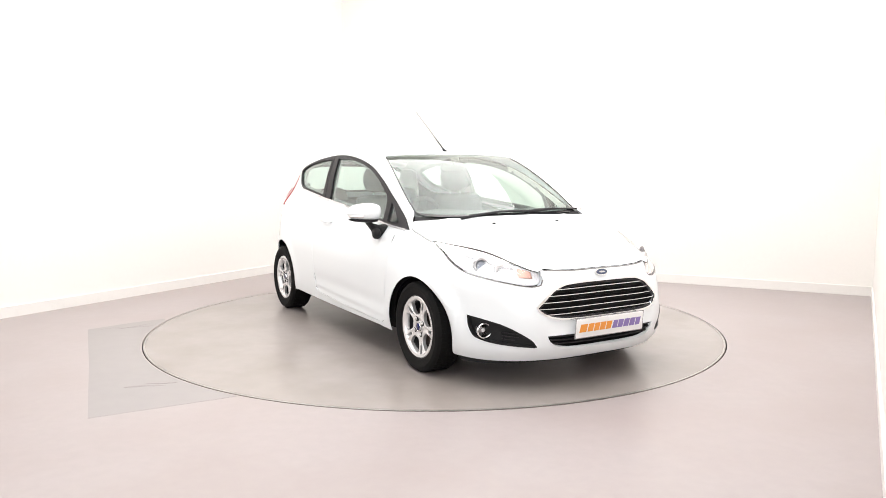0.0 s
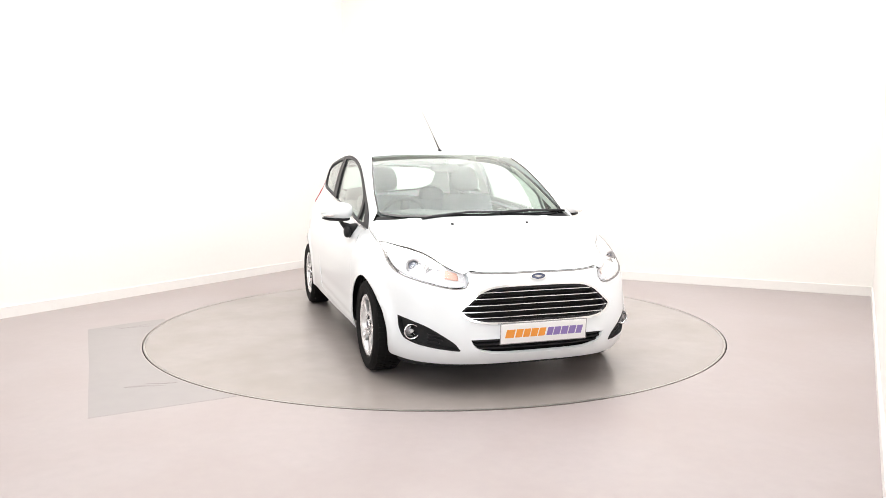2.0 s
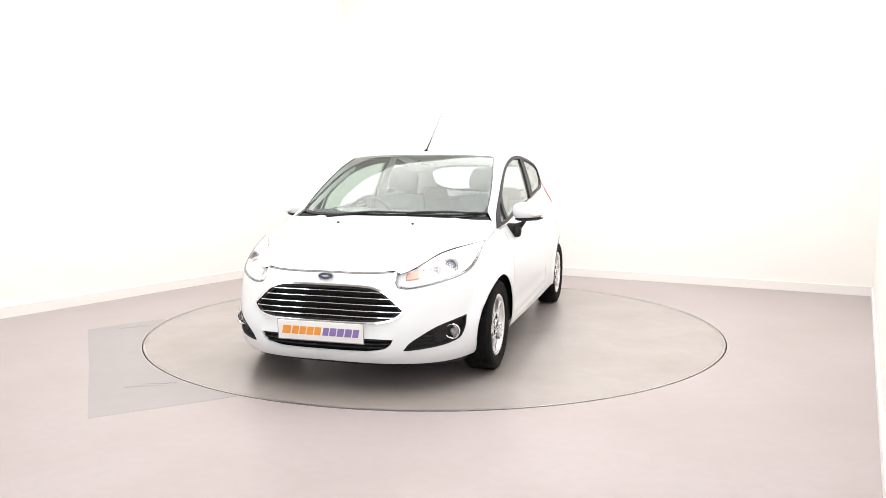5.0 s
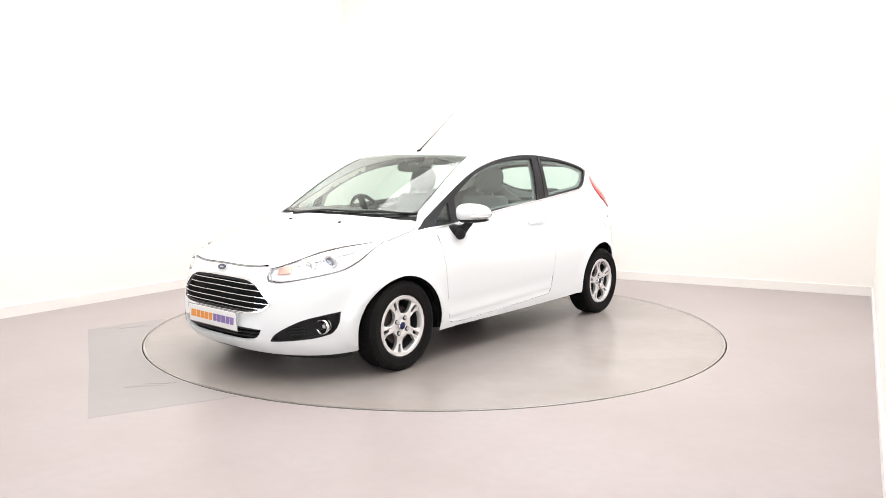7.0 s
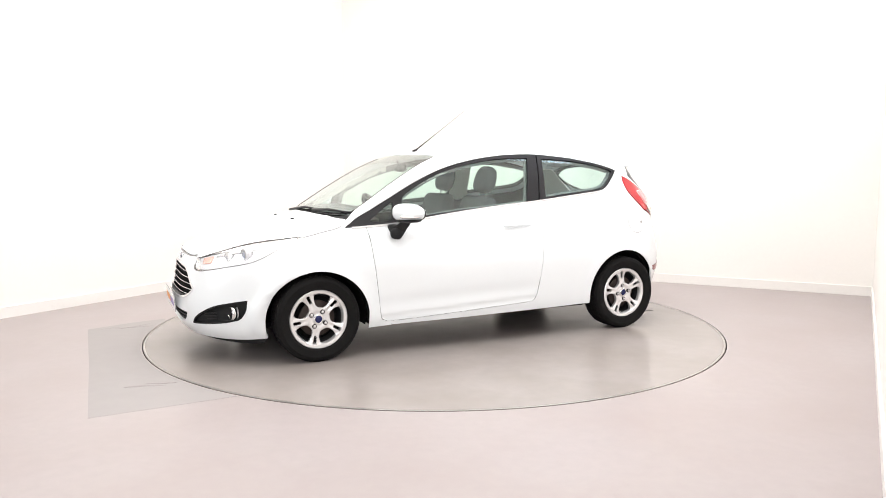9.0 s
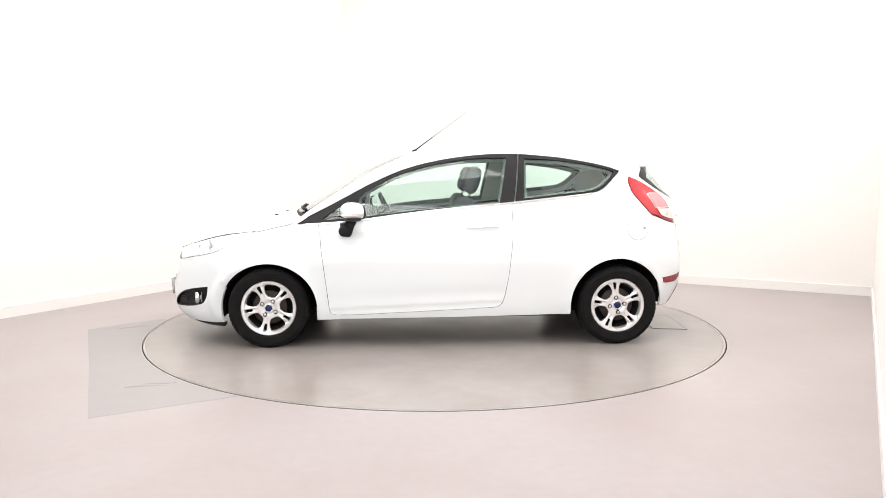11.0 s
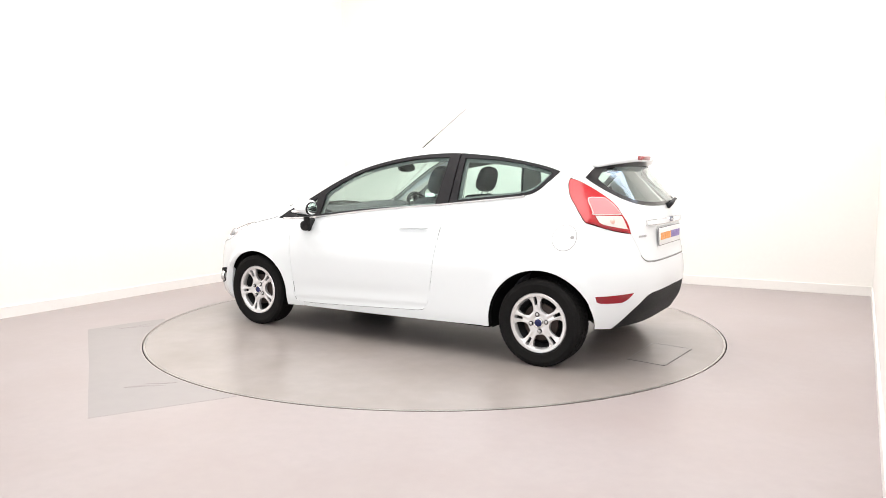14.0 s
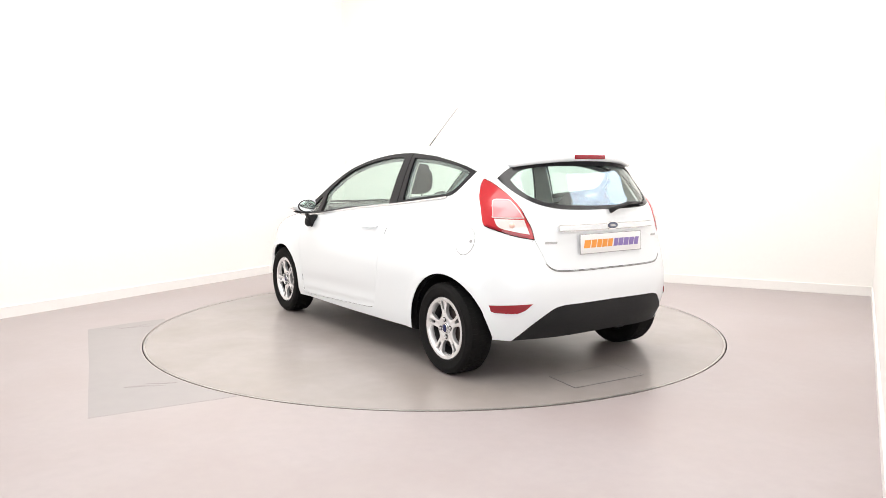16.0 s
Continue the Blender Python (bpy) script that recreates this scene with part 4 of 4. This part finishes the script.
WHEEL_Y, WHEEL_Z = .742, .2775
for x, s, turn, bolts in ((1.2445, 1, 65, 31), (-1.2445, 1, 81.5, 80.5), (1.2445, -1, 40, 60), (-1.2445, -1, 12, 32)):
    rimo = edges_sharp(part("wheel", wheel_mesh("rim"), ALLOY, car, "silver five-spoke alloy wheel with black tyre"))
    rimo.matrix_local = Matrix.Translation((x, s * WHEEL_Y, WHEEL_Z)) @ Matrix.Rotation(0 if s > 0 else math.pi, 4, "Z")
    edges_sharp(part("spoke_face", spoke_face(radians(turn)), ALLOY, rimo, "silver alloy face with five slotted spokes"), 40)
    edges_sharp(part("tyre", wheel_mesh("tyre"), RUBBER, rimo, "black rubber tyre"), 30)
    part("hub_cap", round_y([(.0006, .078), (.018, .077), (.024, .074), (.026, .068), (.026, .05)]), BADGE, rimo, "small dark blue hub cap")
    part("hub_ring", round_y([(.0245, .073), (.0265, .0765), (.029, .073), (.030, .066)]), CHROME, rimo, "thin chrome hub ring")
    for k in range(4):
        a = radians(bolts + 90 * k)
        b = part("wheel_bolt", round_y([(.0006, .076), (.007, .076), (.010, .073), (.0105, .05)], 10), BRIGHT, rimo, "steel wheel bolt")
        b.matrix_local = Matrix.Translation((.054 * math.cos(a), 0, .054 * math.sin(a)))
        # Near-black ring round the bolt, put in for the shade of its recess.
        part("bolt_recess_shade", round_y([(.0105, .070), (.0135, .0712), (.0155, .069), (.0155, .05)], 12), DARK, b)
    part("brake_disc", round_y([(.02, .030), (.118, .030), (.12, .028), (.12, .016), (.02, .016)], 40), DISCIRON, rimo, "rust-tinged brake disc")
    # Dark ring inside the barrel: the shade behind the spokes, put in as colour.
    part("barrel_shade", round_y([(.1615, .046), (.158, .02), (.1485, -.018)], 48), SATIN, rimo, "dark ring put in as shade inside the rim")
    # Near-black disc that deepens the shade seen through the wheel's openings.
    part("wheel_back", round_y([(.0006, -.02), (.15, -.02), (.16, -.04)], 40), DARK, rimo)

# door mirrors
def blob(center, size, mat, name, parent, label="", power=2.6, seg=28, shear=None):
    """A soft-edged rounded body."""
    bm = bmesh.new()
    bmesh.ops.create_uvsphere(bm, u_segments=seg, v_segments=seg // 2, radius=1)
    for v in bm.verts:
        c = v.co
        k = (abs(c.x) ** power + abs(c.y) ** power + abs(c.z) ** power) ** (-1 / power)
        c = c * k
        v.co = Vector((c.x * size[0], c.y * size[1], c.z * size[2]))
        if shear:
            v.co = shear(v.co)
    bm.transform(Matrix.Translation(center))
    return part(name, bm, mat, parent, label)


for mirror in SIDES:
    s = -1 if mirror else 1
    flat = lambda c: Vector((max(c.x, -.052) - .30 * s * c.y * (1 if c.x > -.05 else .95), c.y, c.z + .10 * c.y * s * (-1 if c.z > 0 else .5)))
    mir_ = blob((.635, s * .895, .962), (.085, .105, .060), PAINT, "door_mirror", doors[mirror], "white door mirror housing", 2.5, shear=flat)
    blob((.640, s * .900, .914), (.060, .092, .020), BLACK, "mirror_underside", mir_, "black lower mirror half", 2.5, shear=flat)
    blob((.655, s * .960, .938), (.060, .040, .011), CLEARL, "mirror_indicator", mir_, "clear side indicator lens", 3, 16, shear=flat)
    bm = bmesh.new()
    bmesh.ops.create_uvsphere(bm, u_segments=24, v_segments=12, radius=1)
    for v in bm.verts:
        c = v.co.copy()
        v.co = Vector((c.x * .004 - .285 * s * (c.y * .081), c.y * .081, c.z * .043))
    bm.transform(Matrix.Translation((.566, s * .897, .958)))
    part("mirror_glass", bm, MIRROR, mir_, "mirror glass")
    bm = bmesh.new()
    bmesh.ops.create_uvsphere(bm, u_segments=24, v_segments=12, radius=1)
    for v in bm.verts:
        c = v.co.copy()
        v.co = Vector((c.x * .014 - .285 * s * (c.y * .090), c.y * .090, c.z * .051))
    bm.transform(Matrix.Translation((.579, s * .897, .958)))
    part("mirror_surround", bm, BLACK, mir_, "black mirror surround")
    # foot
    bm = bmesh.new()
    secs = []
    for x, y, z, a, b in ((.70, .760, .862, .075, .020), (.695, .800, .850, .060, .028), (.680, .835, .850, .050, .042), (.660, .862, .895, .045, .032), (.645, .880, .925, .05, .03)):
        secs.append([bm.verts.new((x + a * math.cos(t) * .6, s * (y + b * math.sin(t) * .5), z - .03 * (1 if math.sin(t) < -.3 else 0) + b * math.sin(t))) for t in np.linspace(0, 2 * math.pi, 14, endpoint=False)])
    for p, q in zip(secs, secs[1:]):
        for i in range(14):
            bm.faces.new((p[i], p[(i + 1) % 14], q[(i + 1) % 14], q[i]))
    bm.faces.new(secs[0]), bm.faces.new(secs[-1][::-1])
    part("mirror_foot", bm, SATIN, mir_, "black mirror foot")
    blob((.70, s * .834, .822), (.046, .024, .040), SATIN, "mirror_stalk", mir_, "black mirror stalk", 2.3, 16)

# aerial, wipers, washer jets, cowl
tube([(.215, 0, 1.385), (.200, 0, 1.400), (.185, 0, 1.412)], [.020, .011, .006], SATIN, "aerial_foot", car, "black aerial foot")
aerial = tube([(.188, 0, 1.410), (.13, 0, 1.453), (.06, -.001, 1.505)], [.005, .0045, .004], SATIN, "aerial", car, "thin raked roof aerial")
tube([(.06, -.001, 1.505), (-.05, -.002, 1.586), (-.231, -.008, 1.720)], [.0036, .0032, .0026], AERIALGREY, "aerial_tip", aerial, "slim bright aerial tip")
cowl = joined(run((1.128, 0), (1.108, .30), (1.058, .58), (1.02, .715)), run((1.02, .715), (.985, .69)), run((.985, .69), (1.02, .56), (1.085, .25), (1.095, 0)))
panel("cowl", deck, joined(cowl, cowl[::-1][1:-1] * (1, -1)), SATIN, "black cowl panel below the windscreen", lift=-.010, thick=.006)


def on_screen(x, y, up):
    p = deck(x, y)
    return (float(p[0] + up * .5), float(p[1]), float(p[2] + up))


for pv, mid, end in (((1.115, -.42), (1.085, -.10), (1.075, .22)), ((1.085, .15), (1.045, .40), (.985, .66))):
    a = tube([on_screen(*pv, .006), on_screen(*mid, .014), on_screen(end[0], end[1], .010)], [.011, .008, .005], BLACK, "wiper_arm", car, "black windscreen wiper arm")
    b0 = np.array(mid) + (np.array(pv) - mid) * .75
    tube([on_screen(b0[0] - .012, b0[1], .007), on_screen(mid[0] - .012, mid[1], .008), on_screen(end[0] - .010, end[1] + .03, .006)], .007, DARK, "wiper_blade", a, "black wiper blade")
for y in (-.262, .262):
    blob(deck(1.268, y) + (0, 0, .003), (.014, .010, .006), BLACK, "washer_jet", car, "small black washer jet", 2.5, 12)

# dark inner shell, floor pan and wheel housings
for mirror in SIDES:
    s = -1 if mirror else 1
    o = joined(run((u_at(.90, .2), .205), (-.90, .225)), ARCH_R, run((-1.6, .30), (-2.0, .30), (UR, .30)), run((UR, .30), (UR, .97)), run((UR, .97), (-1.9, .97), (-1.6, .97), (-1.35, 1.02), (-.9, 1.0), (-.2, .95), (.5, .88), (1.0, .84)),
               run((1.0, .84), (1.4, .74), (1.8, .62), (2.1, .58), (UF, .58)), run((UF, .58), (UF, .20)), run((UF, .20), (2.1, .19), (u_at(1.6, .2), .19)), ARCH_F)
    # Near-black on purpose, so that the gaps between panels look shaded.
    part("inner_shell", sheet(ring, o, lift=-.035, thick=.004, step=.07, mirror=mirror), DARK, car, "dark inner body shell")
    for cx, r in ((1.243, .335), (-1.243, .350)):
        bm = bmesh.new()
        n = 28
        g = []
        for k in range(n + 1):
            a = radians(-12) + (math.pi + radians(24 if cx > 0 else 13)) * k / n
            hx, hz = cx + r * math.cos(a), .275 + r * .97 * math.sin(a)
            hy = min(.79, float(ring(u_at(hx, hz), hz)[1]) - .035)
            g.append([bm.verts.new((hx, s * y, hz)) for y in (hy, .66, .48)])
        for p, q in zip(g, g[1:]):
            for i in range(2):
                bm.faces.new((p[i], p[i + 1], q[i + 1], q[i]))
        bm.faces.new([p[2] for p in g])
        part("wheel_housing", bm, DARK, car, "black wheel housing", True)
bm = slab([(-1.12, -.60), (1.66, -.60), (1.66, .60), (-1.12, .60)], .205, .24)
box(bm, (-.88, -.79, .20), (.88, .79, .235), .01)
box(bm, (-1.10, -.12, .17), (1.2, .12, .21), .02)
box(bm, (-1.30, -.55, .21), (-1.19, .55, .27), .02)
box(bm, (1.19, -.7, .20), (1.30, .7, .27), .02)
part("floor_pan", bm, DARK, car, "dark underbody", False)

# cabin
bm = bmesh.new()
prof = [(1.05, .70), (1.06, .90), (.95, .945), (.75, .955), (.62, .935), (.56, .88), (.57, .78), (.66, .62), (.75, .45)]
g = [[bm.verts.new((x - .03 * (abs(y) / .62) ** 2, y, z + (.02 * math.exp(-((y + .34) / .16) ** 2) if z > .9 else 0))) for x, z in prof] for y in np.linspace(-.66, .66, 30)]
for a, b in zip(g, g[1:]):
    for i in range(len(prof) - 1):
        bm.faces.new((a[i], a[i + 1], b[i + 1], b[i]))
part("dashboard", bm, DASHP, car, "dark grey plastic dashboard")
bm = bmesh.new()
box(bm, (.50, -.12, .60), (.70, .12, .88), .03)
part("centre_stack", bm, DASHP, car, "dark centre console with air vents")
bm = bmesh.new()
box(bm, (-.45, -.10, .25), (.55, .10, .48), .03)
part("centre_tunnel", bm, DASHP, car)
bm = bmesh.new()
n = 36
g = []
for k in range(n):
    a = 2 * math.pi * k / n
    g.append([bm.verts.new(((.170 + .015 * math.cos(t)) * math.cos(a), (.170 + .015 * math.cos(t)) * math.sin(a), .015 * math.sin(t))) for t in np.linspace(0, 2 * math.pi, 10, endpoint=False)])
for k in range(n):
    for i in range(10):
        bm.faces.new((g[k][i], g[(k + 1) % n][i], g[(k + 1) % n][(i + 1) % 10], g[k][(i + 1) % 10]))
box(bm, (-.16, -.02, -.02), (.16, .02, .005), .006)
box(bm, (-.03, -.16, -.02), (.03, .02, .005), .006)
box(bm, (-.065, -.055, -.03), (.065, .055, .018), .02)
bm.transform(Matrix.Translation((.43, -.36, .885)) @ Matrix.Rotation(radians(-66), 4, "Y") @ Matrix.Rotation(radians(90), 4, "Z"))
part("steering_wheel", bm, BLACK, car, "black steering wheel")


def seat(x, y, wide, parent_name, back_top, rests, recline=14):
    """Cushion, backrest and headrests."""
    bm = bmesh.new()
    box(bm, (x - .02, y - wide / 2, .33), (x + .50, y + wide / 2, .52), .06, None)
    st = part(parent_name, bm, FABRIC, car, "dark grey fabric seat")
    m = Matrix.Translation((x, y, .46)) @ Matrix.Rotation(radians(-recline), 4, "Y")
    bm = bmesh.new()
    h = back_top - .46
    box(bm, (-.06, -wide / 2, 0), (.06, wide / 2, h), .05)
    bm2 = wide * .5
    for v in bm.verts:
        k = v.co.z / h
        v.co.y *= 1 - .12 * k ** 2
        v.co.x += .045 * (abs(v.co.y) / bm2) ** 2 * (1 - .4 * k)
    bm.transform(m)
    part("backrest", bm, FABRIC, st)
    for ry in rests:
        bm = bmesh.new()
        bmesh.ops.create_uvsphere(bm, u_segments=20, v_segments=12, radius=1)
        for v in bm.verts:
            c = v.co
            k = (abs(c.x) ** 3 + abs(c.y) ** 3 + abs(c.z) ** 3) ** (-1 / 3)
            v.co = Vector((c.x * k * .055, c.y * k * .125 * (1 - .12 * c.z), c.z * k * .105 * (1 if wide < .8 else .75)))
        bm.transform(m @ Matrix.Translation((.01, ry, h + (.135 if wide < .8 else .045))))
        hr = part("headrest", bm, FABRIC, st, "dark grey headrest")
        for d in (-.05, .05):
            tube([m @ Vector((0, ry + d, h - .02)), m @ Vector((0, ry + d, h + .06))], .006, CHROME, "headrest_post", hr, "chrome headrest post", 8)


for y in (-.36, .36):
    seat(-.04, y, .48, "front_seat", 1.06, (0,), 16)
seat(-.98, 0, 1.14, "rear_seat", .98, (-.36, .36), 18)
bm = bmesh.new()
box(bm, (-1.72, -.50, .90), (-1.30, .50, .925), .01)
part("parcel_shelf", bm, DASHP, car, "dark parcel shelf")
blob((.33, 0, 1.262), (.018, .115, .034), BLACK, "rear_view_mirror", car, "black interior mirror", 3, 16)
tube([(.36, 0, 1.315), (.335, 0, 1.27)], .008, BLACK, "mirror_mount", car)
panel("headlining", deck, inset(joined(roof_half, roof_half[::-1][1:-1] * (1, -1)), .006), LINING, "pale grey headlining", lift=-.014, thick=.004, step=.06)
for mirror in SIDES:
    o = joined(between(BELT, .86, -1.30) - (0, .02), run((-1.30, 1.14), (-1.30, .70)), run((-1.30, .70), (-.90, .68)), run((-.90, .68), (-.80, .3)), run((-.80, .3), (.8, .3)), run((.8, .3), (.86, .84)))
    part("door_card", sheet(ring, o, lift=-.075, thick=.02, step=.06, mirror=mirror), DASHP, car, "dark grey cabin side trim")
    b = between(DLO_TOP, .20, .86)
    part("screen_pillar_trim", sheet(ring, joined(b + (0, .012), (b - (0, .036))[::-1]), lift=-.030, thick=.006, step=.04, mirror=mirror), LINING, car, "pale grey windscreen pillar trim")
    o = joined(run((-.40, .96), (-.475, 1.375)), run((-.475, 1.375), (-.60, 1.37)), run((-.60, 1.37), (-.60, .97)), run((-.60, .97), (-.40, .96)))
    part("pillar_trim", sheet(ring, o, lift=-.03, thick=.01, step=.06, mirror=mirror), LINING, car, "pale grey centre pillar trim")
    o = joined(run((-1.36, .93), (-1.40, 1.235)), run((-1.40, 1.235), (-1.52, 1.27), (-1.66, 1.27)), run((-1.66, 1.27), (-1.80, 1.05), (-1.95, .95)), run((-1.95, .95), (-1.36, .93)))
    part("rear_pillar_trim", sheet(ring, o, lift=-.045, thick=.012, step=.05, mirror=mirror), LINING, car, "pale grey rear pillar trim")

# floor plate let into the turntable, scuffs and a greyer patch
bm = slab([(-2.012, -.190), (-1.728, -.223), (-1.715, .315), (-1.973, .354)], -.01, .0028)
part("hatch_plate", bm, DISC, turntable, "flush square service plate", False)
bm = bmesh.new()
o = [Vector(v) for v in ((-2.012, -.190), (-1.728, -.223), (-1.715, .315), (-1.973, .354))]
for a, b in zip(o, o[1:] + o[:1]):
    d = (b - a).normalized()
    n = Vector((-d.y, d.x)) * .0022
    q = [a - n, b - n, b + n, a + n]
    f = [bm.verts.new((v.x, v.y, .0034)) for v in q]
    e = [bm.verts.new((v.x, v.y, .0005)) for v in q]
    bm.faces.new(f), bm.faces.new(e[::-1])
    for i in range(4):
        bm.faces.new((f[i], f[(i + 1) % 4], e[(i + 1) % 4], e[i]))
part("plate_joint", bm, JOINT, turntable, "thin dark joint", False)


def floor_mark(pts, mat, name, label, z=.0012):
    """A flat irregular mark on the floor."""
    bm = bmesh.new()
    f = bm.faces.new([bm.verts.new((x, y, z)) for x, y in pts])
    bmesh.ops.triangulate(bm, faces=[f])
    r = bmesh.ops.extrude_face_region(bm, geom=list(bm.faces))["geom"]
    for v in r:
        if isinstance(v, bmesh.types.BMVert):
            v.co.z = -.002
    return tagged(part(name, bm, mat, None, "", False), label, "floor mark", kind="structure")


rim_arc = [(RADIUS * 1.004 * math.cos(a), RADIUS * 1.004 * math.sin(a)) for a in np.linspace(math.pi - .09, math.pi + 1.06, 30)]
# Added flat area, set apart from the floor only by a greyer tone.
floor_mark([(-1.77, -2.33), (-2.24, -1.30), (-2.74, -.24), (-2.5, .02), (-2.29, .18)] + rim_arc[1:], PATCHGREY, "grey_floor_patch", "flat greyer patch added on the floor beside the turntable", .0007)


def streak(x, y, ang, length, wide, mat, seed):
    """A thin ragged scuff."""
    rnd = random.Random(seed)
    n = 14
    d, w = Vector((math.cos(ang), math.sin(ang))), Vector((-math.sin(ang), math.cos(ang)))
    up, dn = [], []
    for i in range(n + 1):
        t = i / n
        k = math.sin(math.pi * t) ** .5 * wide * rnd.uniform(.3, 1)
        c = Vector((x, y)) + d * (t - .5) * length + w * .02 * math.sin(3 * t + seed)
        up.append(c + w * (k + .001)), dn.append(c - w * (k * rnd.uniform(.3, 1) + .001))
    return floor_mark(up + dn[::-1], mat, "floor_scuff", "thin ragged scuff on the floor paint", .0012 + seed % 31 * .0002 + seed // 31 * .00004)


def scuffs(x, y, ang, length, spread, count, mat, seed):
    """A swarm of faint strokes left by wheels and feet, roughly along one line."""
    rnd = random.Random(seed)
    d = Vector((math.cos(radians(ang)), math.sin(radians(ang))))
    for i in range(count):
        c = Vector((x, y)) + d * rnd.uniform(-.35, .35) * length + Vector((-d.y, d.x)) * rnd.gauss(0, spread)
        streak(c.x, c.y, radians(ang + rnd.gauss(0, 7)), length * rnd.uniform(.25, .6), rnd.uniform(.006, .018), mat, seed * 31 + i)


scuffs(-2.47, -.16, 40, .50, .035, 4, SCUFF, 1)
scuffs(-1.74, -1.80, 24, .42, .030, 4, SCUFF, 2)


def motions():
    turns = [(0.0, -59.61), (0.5, -60.37), (1.0, -62.79), (1.5, -66.58), (2.0, -72.24), (2.5, -78.07), (3.0, -83.99), (3.5, -89.94), (4.0, -95.95), (4.5, -101.9), (5.0, -107.85), (5.5, -113.8), (6.0, -119.74),
             (6.5, -125.67), (7.0, -131.61), (7.5, -137.5), (8.0, -143.43), (8.5, -149.36), (9.0, -155.26), (9.5, -161.0), (10.0, -166.62), (10.5, -172.2), (11.0, -177.78), (11.5, -183.39), (12.0, -189.09), (12.5, -194.86),
             (13.0, -200.71), (13.5, -206.58), (14.0, -212.46), (14.5, -218.32), (15.0, -224.18), (15.5, -230.05), (16.0, -236.05)]
    walk(turntable, [(t, pose(0, 0, 0, 0, 0, a)) for t, a in turns])
    walk(car, [(t, pose(0, 0, 0, 0, 0, a) @ pose(-.037, -.019, .006)) for t, a in turns])


motions()
